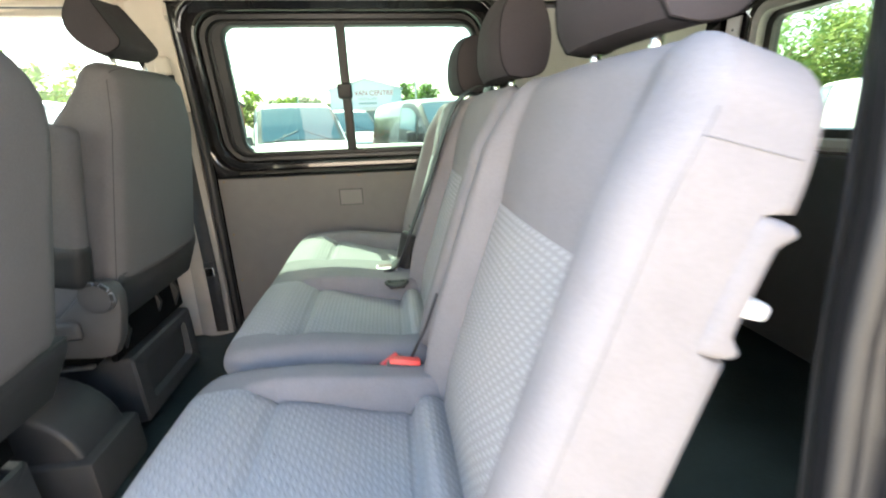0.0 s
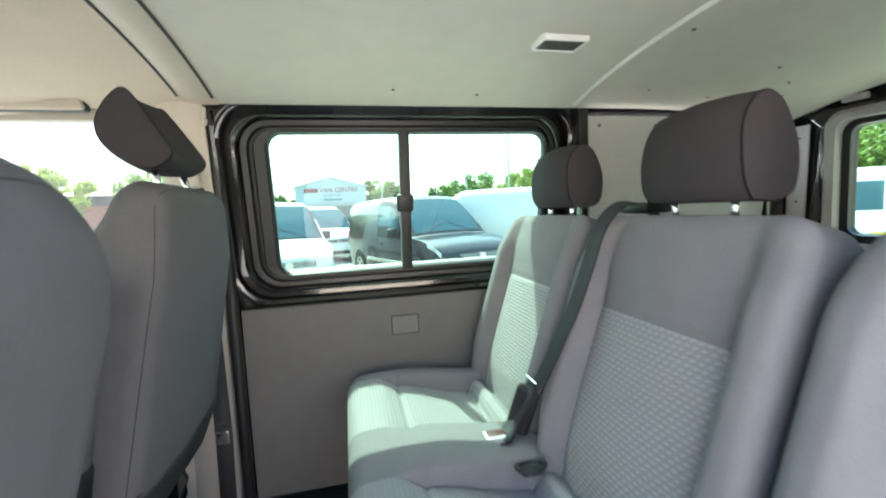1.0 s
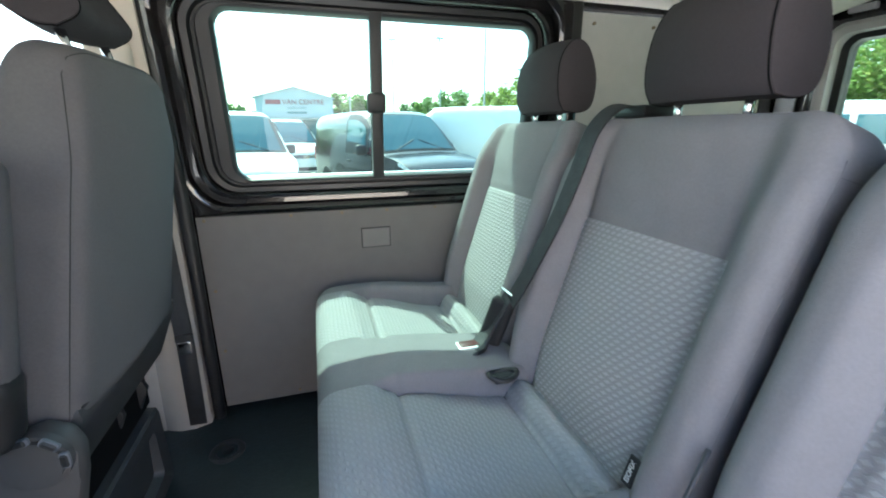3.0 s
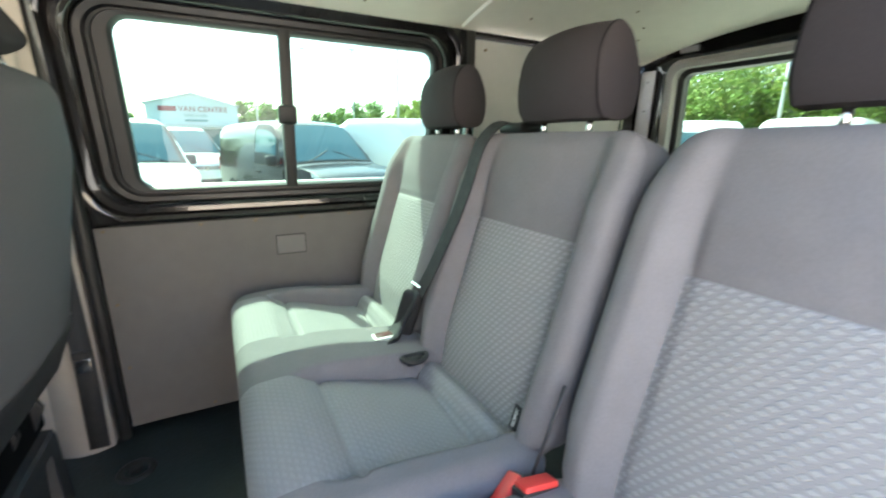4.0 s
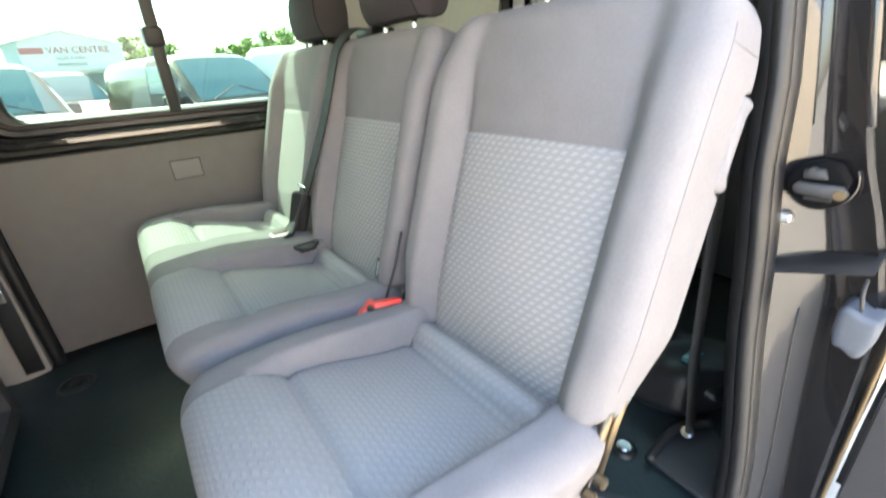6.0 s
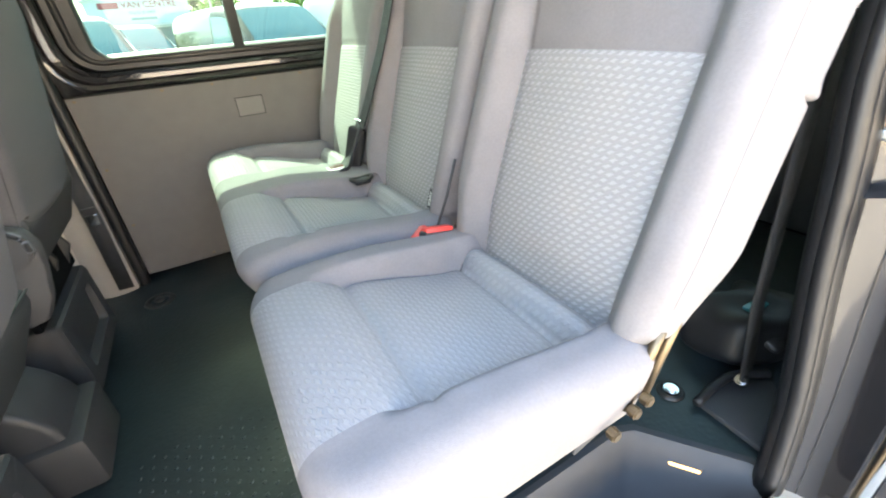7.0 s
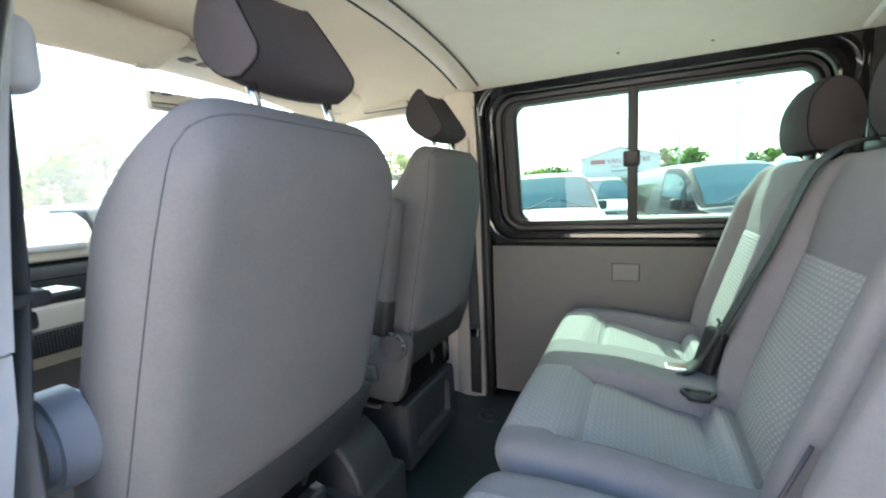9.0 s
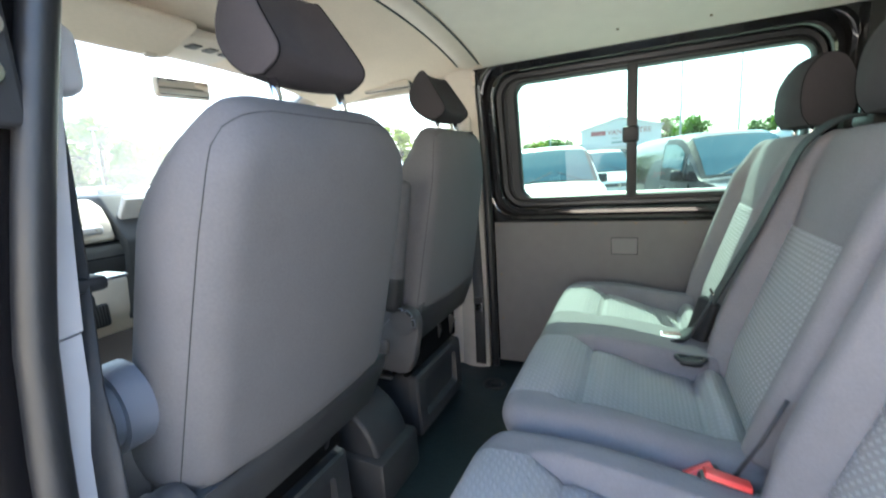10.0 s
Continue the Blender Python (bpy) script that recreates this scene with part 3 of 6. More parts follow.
part("body", prism([(-0.030, -0.022), (-0.012, -0.034), (0.014, -0.033), (0.031, -0.018), (0.036, 0.004), (0.028, 0.024), (0.006, 0.034), (-0.018, 0.030), (-0.034, 0.008)], 0, -0.012, 0.012, 0.005, 3), VOID, lk, "", "auto")
part("claw", prism([(-0.040, -0.008), (-0.028, -0.016), (0.020, -0.014), (0.026, -0.006), (0.020, 0.003), (-0.030, 0.003)], 0, -0.020, -0.011, 0.003, 2), TRIM_DARK, lk, "dull steel claw", "auto")
part("upper_pawl", prism([(-0.012, 0.010), (0.016, 0.008), (0.018, 0.020), (-0.006, 0.024)], 0, -0.017, -0.010, 0.002), TRIM_DARK, lk, "", "auto")
part("slot", box((-0.0145, -0.022, -0.0225), (-0.011, 0.010, -0.0175), 0.001, 1), BLACK, lk)
part("bolt", disc((-0.020, -0.030, -0.008), (1, 0, 0), 0.0075, 0.006, 16, 0.002), ZINC, lk, "worn steel bolt", "auto")
part("bolt", disc((-0.017, 0.006, 0.021), (1, 0, 0), 0.005, 0.006, 12), TRIM_DARK, lk)
part("recess_ring", tube([(0.008, 0.041 * math.cos(a), 0.041 * math.sin(a)) for a in np.linspace(radians(150), radians(350), 20)], 0.0022, 6), PAINT, lk, "pressed rim round the lock", True)
st = thing("door_striker", "small bare metal door striker on the jamb", "striker", (3.045, 0.096, 0.612))
part("plate", box((-0.006, -0.014, -0.007), (0.008, 0.014, 0.007), 0.004), ALU, st)
pl = thing("roller_plug", "blue grey plastic roller plug below the door rail", "plug", (3.04, -0.012, 0.488))
PLUG = mat("blue grey plastic", (0.07, 0.08, 0.10), 0.6, var=0.15, scale=80)
part("body", soft_block("plug", (-0.02, -0.022, -0.030), (0.03, 0.020, 0.030), 0.009, 0.006, lambda p: np.array((p[0], p[1] * (1 - 0.25 * step(0.0, 0.03, -p[2])), p[2] + 0.004 * math.sin(150 * p[1])))) , PLUG, pl, "", True)
part("hook", tube(smooth_line([(-0.01, 0.0, 0.03), (-0.014, 0.004, 0.055), (0.004, 0.006, 0.066)]), 0.0022, 8), TRIM_DARK, pl, "", True)

# open sliding door standing outside the quarter panel


def door_y(z):
    return float(np.interp(z, (-0.3, 0.45, 0.7, 0.86, 0.97, 1.03, 1.125, 1.3), (-0.058, -0.055, -0.035, 0.036, 0.053, 0.064, 0.081, 0.11)))


sd = tagged(new("sliding_door"), "open dark grey sliding door with plastic trim", "van door")
part("shell", sheet(2, 14, lambda u, v: (3.13 + 1.0 * u, door_y(-0.25 + 1.5 * v) - 0.07, -0.25 + 1.5 * v), (0, -0.03, 0)), PAINT, sd, "", "auto")
part("edge", sheet(2, 14, lambda u, v: (3.125 + 0.012 * u, door_y(-0.25 + 1.5 * v) - 0.005 - 0.08 * u, -0.25 + 1.5 * v), (0.02, 0, 0)), PAINT, sd, "", "auto")
part("trim", sheet(2, 14, lambda u, v: (3.145 + 0.95 * u, door_y(-0.22 + 0.95 * v) - 0.002, -0.22 + 0.95 * v), (0, -0.05, 0)), TRIM, sd, "grey plastic door lining", "auto")
part("trim_pocket", box((3.20, -0.062, 0.10), (3.42, -0.050, 0.26), 0.012, 2), TRIM_DARK, sd, "dark recessed pull", "auto")
part("stop_block", box((3.125, -0.01, 0.862), (3.17, 0.058, 0.955), 0.008, 3), BLACK, sd, "black door stop block", "auto")
part("latch_plate", box((3.112, 0.035, 1.02), (3.122, 0.064, 1.15), 0.006, 2), PAINT, sd, "painted latch plate", "auto")
for z in (1.08, 1.14, 1.19):
    part("latch_ring", disc((3.110, 0.050, z - 0.04), (1, 0, 0), 0.007, 0.01, 16), TRIM, sd)
part("edge_seal", tube([(3.125, door_y(z) + 0.012, z) for z in zs[:13]], 0.0035, 8), ZINC, sd, "pale edge strip", True)

# near B-pillar
def trim_in(z):
    return float(np.interp(z, (0, 0.6, 0.741, 0.847, 0.936, 1.045, 1.27), (0.10, 0.122, 0.135, 0.154, 0.172, 0.195, 0.243)))


def trim_out(z):
    return float(np.interp(z, (0, 0.616, 0.739, 0.844, 0.931, 1.032, 1.27), (0.135, 0.158, 0.166, 0.177, 0.187, 0.203, 0.249)))


structure("pillar_near", sheet(3, 14, lambda u, v: (2.045 - 0.02 * u, skin_y(1.28 * v) + 0.03 + (trim_in(1.28 * v) - 0.018 - skin_y(1.28 * v) - 0.03) * u, 1.28 * v - 0.02), (-0.08, 0, 0)), PAINT, "dark painted near door pillar", "pillar")
structure("trim_near_pillar_upper", sheet(3, 10, lambda u, v: (2.038 - 0.012 * u, trim_in(0.73 + 0.53 * v) + (trim_out(0.73 + 0.53 * v) - trim_in(0.73 + 0.53 * v)) * u, 0.73 + 0.53 * v), (-0.12, 0.0, 0)), LIGHT_TRIM, "pale grey upper pillar trim", "trim")
structure("trim_near_pillar_lower", sheet(3, 8, lambda u, v: (2.036 - 0.012 * u, trim_in(0.727 * v) - 0.001 + (trim_out(0.727 * v) - trim_in(0.727 * v)) * u, 0.727 * v), (-0.12, 0.0, 0)), LIGHT_TRIM, "pale grey lower pillar trim", "trim")
structure("trim_near_pillar_seal", tube([(2.05, trim_in(z) - 0.017, z) for z in zs], 0.016, 12), RUBBER, "black rubber seal of the near pillar", "seal", True)
lp = thing("latch_striker", "black latch plate with steel rings on the pillar", "latch plate", (2.062, 0.132, 1.035))
part("plate", box((-0.016, -0.04, -0.10), (-0.002, 0.018, 0.10), 0.005), BLACK, lp)
for y, z in ((0.010, 0.047), (0.001, -0.012), (-0.006, -0.053)):
    part("ring", disc((0.0, y, z), (1, 0, 0), 0.012, 0.010, 20, 0.003), STEEL, lp, "", "auto")
    part("hole", disc((0.004, y, z), (1, 0, 0), 0.0055, 0.006, 14), BLACK, lp)
part("tab", box((-0.004, -0.012, 0.016), (0.006, 0.020, 0.034), 0.005, 3), TRIM, lp, "", "auto")

structure("trim_bow_joint_front", tube([(1.943, y, roof_z(1.943, y) - 0.0045) for y in np.linspace(0.17, 1.49, 24)], 0.0028, 6), TRIM_DARK, "dark joint before the roof bow", "trim", True)
structure("trim_bow_joint_rear", tube([(2.024, y, roof_z(2.024, y) - 0.003) for y in np.linspace(0.18, 1.50, 24)], 0.0038, 6), TRIM_DARK, "dark joint behind the roof bow", "trim", True)
# far B-pillar
structure("pillar_far_upper", sheet(3, 10, lambda u, v: (1.865 + 0.12 * u, 1.585 - 0.05 * v - 0.02 * math.sin(math.pi * u), 0.90 + 0.385 * v), (0, 0.1, 0)), BEIGE_TRIM, "beige upper pillar trim", "pillar")
structure("pillar_far_lower", sheet(3, 10, lambda u, v: (1.85 + 0.125 * u, 1.60 - 0.02 * math.sin(math.pi * u) + 0.01 * v, 0.0 + 0.90 * v), (0, 0.1, 0)), BEIGE_GREY, "grey beige lower pillar trim", "pillar")
hk = thing("coat_hook", "small beige coat hook on the far pillar", "hook", (1.992, 1.530, 1.205))
part("hook", tube(smooth_line([(0.0, 0.0, 0.030), (0.0, -0.004, 0.0), (0.004, -0.014, -0.016), (0.008, -0.022, -0.006)], 5), 0.006, 8), BEIGE_TRIM, hk, "", True)
structure("trim_pillar_slot", box((1.925, 1.5395, 1.055), (1.9285, 1.5445, 1.125), 0.001, 1), TRIM_DARK, "thin dark slot in the pillar trim", "trim")
structure("trim_far_pillar_seal", tube([(1.995, 1.625 - 0.1 * max(0, z - 0.7), z) for z in zs], 0.017, 12), RUBBER, "black rubber edge strip by the far pillar", "seal", True)

structure("pillar_far_outer", box((1.86, 1.66, 0.60), (2.04, 1.72, 1.32), 0.004), PAINT, "dark grey outer door pillar", "pillar")

# front cabin: doors, windscreen, dash
for name, y0, y1, lab in (("door_1", 1.60, 1.70, "driver's front door with beige trim"), ("door_2", 0.03, 0.13, "passenger front door with beige trim")):
    d = tagged(new(name), lab, "van door", "", "structure")
    part("panel", box((0.60, y0, -0.2), (1.90, y1, 0.74), 0.015, 2), BEIGE_TRIM, d)
    part("armrest", box((1.0, y0 - 0.05 if y0 > 1 else y1 - 0.02, 0.50), (1.6, y0 + 0.02 if y0 > 1 else y1 + 0.05, 0.57), 0.015, 2), TRIM_DARK, d)
    yy = (y0 + y1) / 2
    part("window_frame", ring_loft([[(x, yy + e - (0.163 if y0 > 1 else -0.163) * max(0, z - 0.745), z) for x, z in q] for q, e in (
        (rrect(0.82, 1.93, 0.70, 1.26, 0.05), -0.02), (rrect(0.90, 1.89, 0.735, 1.205, 0.06), -0.02), (rrect(0.90, 1.89, 0.735, 1.205, 0.06), 0.02), (rrect(0.82, 1.93, 0.70, 1.26, 0.05), 0.02))]), BEIGE_TRIM if y0 > 1 else TRIM, d, "", "auto")
    bm = bmesh.new()
    bm.faces.new([bm.verts.new((x, yy - (0.163 if y0 > 1 else -0.163) * max(0, z - 0.745), z)) for x, z in rrect(0.88, 1.91, 0.745, 1.225, 0.06)])
    part("pane", bm, GLASS_SIDE, d, "side window glass")
ws = tagged(new("windscreen"), "wide raked windscreen in a beige frame", "window", "", "structure")
bm = bmesh.new()
bm.faces.new([bm.verts.new(p) for p in ((0.28, 0.18, 0.80), (0.28, 1.50, 0.80), (1.29, 1.42, 1.245), (1.29, 0.26, 1.245))])
part("pane", bm, GLASS_FRONT, ws, "clear glass")
part("pillar", tube([(0.20, 0.13, 0.74), (1.27, 0.22, 1.25)], 0.045, 10), BEIGE_TRIM, ws, "beige windscreen pillar", True)
part("pillar", tube([(0.20, 1.55, 0.74), (1.27, 1.46, 1.25)], 0.045, 10), BEIGE_TRIM, ws, "beige windscreen pillar", True)
structure("front_bulkhead", box((0.15, 0.05, -0.5), (0.30, 1.68, 0.79), 0.02), TRIM_DARK, "dark front bulkhead", "wall")


# ---- rear seats ----
def crease(d, w):
    return max(0.0, 1 - abs(d) / w) ** 1.5


RECLINE = Matrix.Rotation(radians(17.5), 4, "Y")
BACK_AT = (2.738, 0.37)
BACK_LO, BACK_HI, BACK_R = (-0.036, -0.236, -0.03), (0.110, 0.236, 0.560), 0.030
INS_Y, INS_Z = 0.147, 0.369


def back_warp(p):
    x, y, z = p
    k = step(0.42, 0.57, z)
    front = step(0.03, -0.036, x)
    # the middle lies back between the side bolsters and comes forward again below the head restraint
    deep = step(0.190, 0.146, abs(y)) * 0.036 * (1 - 0.75 * step(0.37, 0.58, z))
    x += front * deep
    x -= front * 0.008 * math.cos(min(1, abs(y) / 0.15) * math.pi / 2) * step(0.0, 0.1, z)
    x += front * (0.008 * crease(abs(y) - INS_Y, 0.011) * step(0.49, 0.42, z) + 0.005 * crease(z - INS_Z, 0.011) * (abs(y) < 0.15))
    x += front * (0.026 * k + 0.010 * step(0.10, -0.02, z))
    # bolsters lean outward at mid height, the shoulders close in
    y *= (1 - 0.055 * k * k) * (0.955 + 0.045 * step(-0.05, 0.15, z))
    z -= 0.020 * step(0.15, 0.236, abs(y)) ** 2 * step(0.44, 0.56, z)
    # recess behind the side grip
    if y < -0.15 and 0.335 < z < 0.445 and x > 0.062:
        x = 0.062 + 0.10 * (x - 0.062)
    # the underside is cut level and rounded to the rear
    low = -0.03 + 0.045 * step(0.015, 0.10, x) + 0.055 * step(0.17, 0.22, abs(y))
    if z < 0.2:
        z = low + (z + 0.03) * (0.2 - low) / 0.23
    x -= step(0.03, 0.105, x) * (0.050 * step(0.16, 0.02, z) + 0.030 * max(0.0, z - 0.16))
    return np.array((x, y, z))


def back_insert(p):
    return abs(p[1]) < INS_Y and p[0] < BACK_LO[0] + 0.001 and p[2] < INS_Z


CUSH_SEAM, CUSH_ROLL = 0.150, 0.372


def cush_top(x, y, half, centres):
    """Height of the padding above its flat block at one place."""
    d = min(abs(y - c) for c in centres)
    ins = step(0.164, 0.146, d)
    bol = 0.006 * step(0.0, 0.12, x) - 0.026 * step(0.16, 0.42, x)
    mid = 0.004 - 0.026 * step(0.08, 0.17, x) - 0.048 * step(0.14, 0.37, x) + 0.030 * step(0.366, 0.40, x) - 0.012 * step(0.40, 0.445, x)
    # the front roll runs across the whole width
    mid = mid + (bol + 0.002 - mid) * step(0.135, 0.06, x)
    z = mid * ins + bol * (1 - ins) + 0.004 * ins * math.cos(min(1, d / 0.15) * math.pi / 2)
    z -= 0.011 * crease(x - CUSH_SEAM, 0.012) * step(0.175, 0.155, d) + 0.011 * crease(x - CUSH_ROLL, 0.012) * step(0.165, 0.15, d)
    z -= 0.008 * crease(d - 0.149, 0.010) * step(0.09, 0.14, x)
    return z


def cush_warp(half, centres):
    def f(p):
        x, y, z = p
        top = step(-0.07, 0.0, z)
        z += top * cush_top(x, y, half, centres)
        # rounded front corners in plan, the front leaning in below
        e = max(0.0, abs(y) - (half - 0.085)) / 0.085
        x += 0.032 * e * e * step(0.13, 0.0, x)
        x += 0.045 * step(-0.02, -0.16, z) * step(0.25, 0.0, x)
        y -= math.copysign(0.016 * step(-0.03, -0.16, z), y) * (abs(y) > half * 0.6)
        return np.array((x, y, z))
    return f


def cush_insert(centres):
    def f(p):
        return min(abs(p[1] - c) for c in centres) < 0.1475 and p[0] < 0.44 and (p[2] > -0.001 or (p[0] < 0.001 and p[2] > -0.12))
    return f


def cushioned_head(profile, hw, taper, soft):
    """A head restraint: a closed side outline (x, z) carried across, with flat cheeks and rounded rims. Returns mesh and rim seams."""
    pts = smooth_line([(x, 0, z) for x, z in profile] + [(profile[0][0], 0, profile[0][1])], 4)[:-1]
    pts = [(p.x, p.z) for p in pts]
    h = max(z for x, z in pts)
    cx, cz = sum(x for x, z in pts) / len(pts), sum(z for x, z in pts) / len(pts)
    rows = []
    for u, k in [(-1, 0), (-1, 0.5), (-1, 0.85)] + [(-1 + 2 * i / 16, 1) for i in range(1, 16)] + [(1, 0.85), (1, 0.5), (1, 0)]:
        y = u * hw
        inset = 0.0
        if abs(u) == 1:
            a = math.acos(k)
            inset, y = soft * (1 - math.cos(math.asin(1 - k))) if k else soft, math.copysign(hw - soft * (1 - math.sin(a)), u)
        row = []
        for x, z in pts:
            d = Vector((cx - x, cz - z))
            g = d.normalized() * inset
            q = (z + g.y) / h
            row.append((x + g.x + 0.012 * (y / hw) ** 2, y * (1 - taper * step(0.15, 1.0, q)), z + g.y - 0.006 * (y / hw) ** 2 * step(0.5, 1, q)))
        rows.append(row)
    bm = ring_loft(rows)
    every, n = list(bm.verts), len(pts)
    for i0, sg in ((0, -1), ((len(rows) - 1) * n, 1)):
        ring = every[i0:i0 + n]
        mid = bm.verts.new(sum((v.co for v in ring), Vector()) / n + Vector((0, sg * 0.004, 0)))
        for j in range(n):
            bm.faces.new((ring[j], ring[(j + 1) % n], mid))
    bmesh.ops.recalc_face_normals(bm, faces=bm.faces)
    me = bpy.data.meshes.new("headrest")
    bm.to_mesh(me)
    bm.free()
    return me, [rows[2], rows[-3]]


BACK, BACK_IN = soft_block("backrest", BACK_LO, BACK_HI, BACK_R, 0.0072, back_warp, back_insert, lambda p: (p[1], p[2]))
HEAD, HEAD_SEAMS = cushioned_head([(0.018, 0.004), (0.004, 0.03), (0.000, 0.075), (0.008, 0.125), (0.030, 0.160), (0.056, 0.168), (0.082, 0.150), (0.100, 0.10), (0.102, 0.055), (0.090, 0.012), (0.055, 0.0)], 0.111, 0.08, 0.009)


def rounded(p, lo, hi, r):
    """The place of a point of a block's face once the block's edges are rounded."""
    p, lo, hi = np.array(p, float), np.array(lo, float), np.array(hi, float)
    q = np.clip(p, lo + r, hi - r)
    d = p - q
    return q + d / max(np.linalg.norm(d), 1e-9) * r


def back_on(x, y, z):
    """A place on the backrest's padded surface from one on its plain block."""
    return back_warp(rounded((x, y, z), BACK_LO, BACK_HI, BACK_R))


def add_bench(root, centres):
    """The cushion of one or two places: one padded block with an insert for each."""
    yc = sum(centres) / len(centres)
    half = 0.236 + (max(centres) - min(centres)) / 2
    loc = [c - yc for c in centres]
    warp = cush_warp(half, loc)
    body, ins = soft_block("cushion", (0, -half, -0.165), (0.445, half, 0.0), 0.042, 0.0062, warp, cush_insert(loc), lambda p: (p[1], p[0] + (p[2] if p[0] < 0.001 else 0)))
    c = part("cushion", body, FABRIC, root, "", True, Matrix.Translation((2.318, yc, 0.425)))
    part("cushion_insert", ins, WEAVE_SOFT, c, "grey cloth faintly woven with pale dashes", True)
    for q in loc:
        for x in (CUSH_SEAM, CUSH_ROLL):
            part("seam", tube([tuple(warp((x, y, 0.0)) + np.array((0, 0, -0.0006))) for y in np.linspace(q - 0.150, q + 0.150, 22)], 0.0014, 6), SEAM_MID, c, "", True)
        for s in (-1, 1):
            part("seam", tube([tuple(warp((x, q + s * 0.149, 0.0)) + np.array((0, 0, -0.0006))) for x in np.linspace(0.12, 0.38, 26)], 0.0012, 6), SEAM_MID, c, "", True)
    return c


def add_back(root, yc):
    """Backrest and head restraint of one place."""
    m = Matrix.Translation((BACK_AT[0], yc, BACK_AT[1])) @ RECLINE
    b = part("backrest", BACK, FABRIC, root, "", True, m)
    part("backrest_insert", BACK_IN, WEAVE, b, "grey cloth woven with pale dashes", True)
    f = BACK_LO[0]
    for s in (-1, 1):
        part("seam", tube([tuple(back_on(-0.012, s * 0.236, z)) for z in np.linspace(0.05, 0.515, 24)], 0.0006, 6), SEAM_LIGHT, b, "", True)
        part("seam", tube([tuple(back_warp((f, s * INS_Y, z)) + np.array((0.0004, 0, 0))) for z in np.linspace(0.03, 0.45, 26)], 0.0011, 6), SEAM, b, "", True)
        part("seam", tube([tuple(back_on(x, s * 0.236, 0.490 + 0.06 * x)) for x in np.linspace(-0.012, 0.080, 14)], 0.0007, 6), SEAM_LIGHT, b, "", True)
    part("seam", tube([tuple(back_warp((f, y, INS_Z)) + np.array((0.0006, 0, 0))) for y in np.linspace(-0.146, 0.146, 20)], 0.0012, 6), SEAM, b, "", True)
    h = part("headrest", HEAD, FABRIC_DARK, root, "charcoal cloth head restraint", "auto", Matrix.Translation((2.900, yc, 0.920)))
    for s in (-0.062, 0.062):
        part("post", tube([(0.046, s, -0.05), (0.052, s, 0.03)], 0.0062, 12), STEEL, h, "chromed post", True)
        part("collar", disc((0.045, s, -0.026), (0, 0, 1), 0.012, 0.012, 14, 0.003), BLACK, h, "", "auto")
    for line in HEAD_SEAMS:
        part("seam", tube(list(line) + [line[0]], 0.0013, 6), VOID, h, "", True)
    return b


single = thing("single_seat", "grey cloth single rear seat by the door", "van seat", (0, 0, 0), "rear row of van seats")
add_bench(single, [0.366])
b3 = add_back(single, 0.366)
part("grip", soft_block("grip", (0.056, -0.240, 0.335), (0.084, -0.208, 0.446), 0.010, 0.005, lambda p: np.array((p[0] + 0.014 * (step(0.424, 0.440, p[2]) + step(0.358, 0.342, p[2])) * step(0.066, 0.084, p[0]), p[1], p[2]))), FABRIC, b3, "moulded grey side grip", True)
part("release_tab", box((0.078, -0.226, 0.368), (0.118, -0.196, 0.384), 0.005), LIGHT_TRIM, b3, "pale release tab")
double = thing("double_seat", "grey cloth double rear seat beside the window", "van seat", (0, 0, 0), "rear row of van seats")
add_bench(double, [0.857, 1.348])
add_back(double, 0.857)
add_back(double, 1.348)

# seat frames and feet
for root, ys in ((single, (0.315, 0.53)), (double, (0.69, 1.10, 1.51))):
    part("seat_pan", box((2.36, ys[0] - 0.04, 0.235), (2.78, ys[-1] + 0.04, 0.285), 0.01), BLACK, root)
    for y in ys:
        for x0, x1 in ((2.42, 2.38), (2.74, 2.80)):
            part("leg", tube([(x0, y, 0.25), (x1, y, 0.012)], 0.014, 10), BLACK, root, "", True)
        part("foot_rail", box((2.36, y - 0.02, 0.0), (2.86, y + 0.02, 0.016), 0.004), BLACK, root)
for k, (xo, yo) in enumerate(((0.0, 0.0), (0.016, 0.008), (0.044, 0.002))):
    part("hinge_link", tube([(2.752 + xo * 0.8, 0.142 + yo, 0.420), (2.738 + xo * 0.8, 0.142 + yo, 0.385), (2.706 + xo * 0.9, 0.142 + yo, 0.312)], 0.0062, 10), ZINC, single, "gold coloured folding link", True)
for x, z in ((2.727, 0.330), (2.671, 0.304), (2.705, 0.322)):
    part("pivot_bolt", disc((x, 0.128, z), (0, 1, 0), 0.0085, 0.014, 12, 0.002), ZINC, single)
part("hinge_bracket", prism([(2.625, 0.275), (2.70, 0.295), (2.775, 0.345), (2.775, 0.375), (2.69, 0.330), (2.63, 0.310)], 1, 0.146, 0.152, 0.002), TRIM_DARK, single, "dull steel hinge bracket")

# ---- front seats ----


def fback_warp(p):
    x, y, z = p
    k = step(0.30, 0.50, z)
    y *= (1.02 - 0.11 * (z + 0.03) / 0.515) * (1 - 0.09 * k * k)
    rear = step(0.05, 0.13, x)
    x += rear * (0.014 * math.cos(min(1, abs(y) / 0.24) * math.pi / 2) - 0.022 * step(0.36, 0.52, z))
    # the front of the shoulders slopes away
    x += step(0.09, 0.0, x) * 0.045 * step(0.30, 0.50, z) - step(0.06, 0.0, x) * 0.025 * step(0.13, 0.2, abs(y)) * step(0.5, 0.3, z)
    # rounded shoulders
    e = max(0.0, abs(y) - 0.105) / 0.11
    z -= 0.042 * e * e * step(0.16, 0.485, z)
    return np.array((x, y, z))


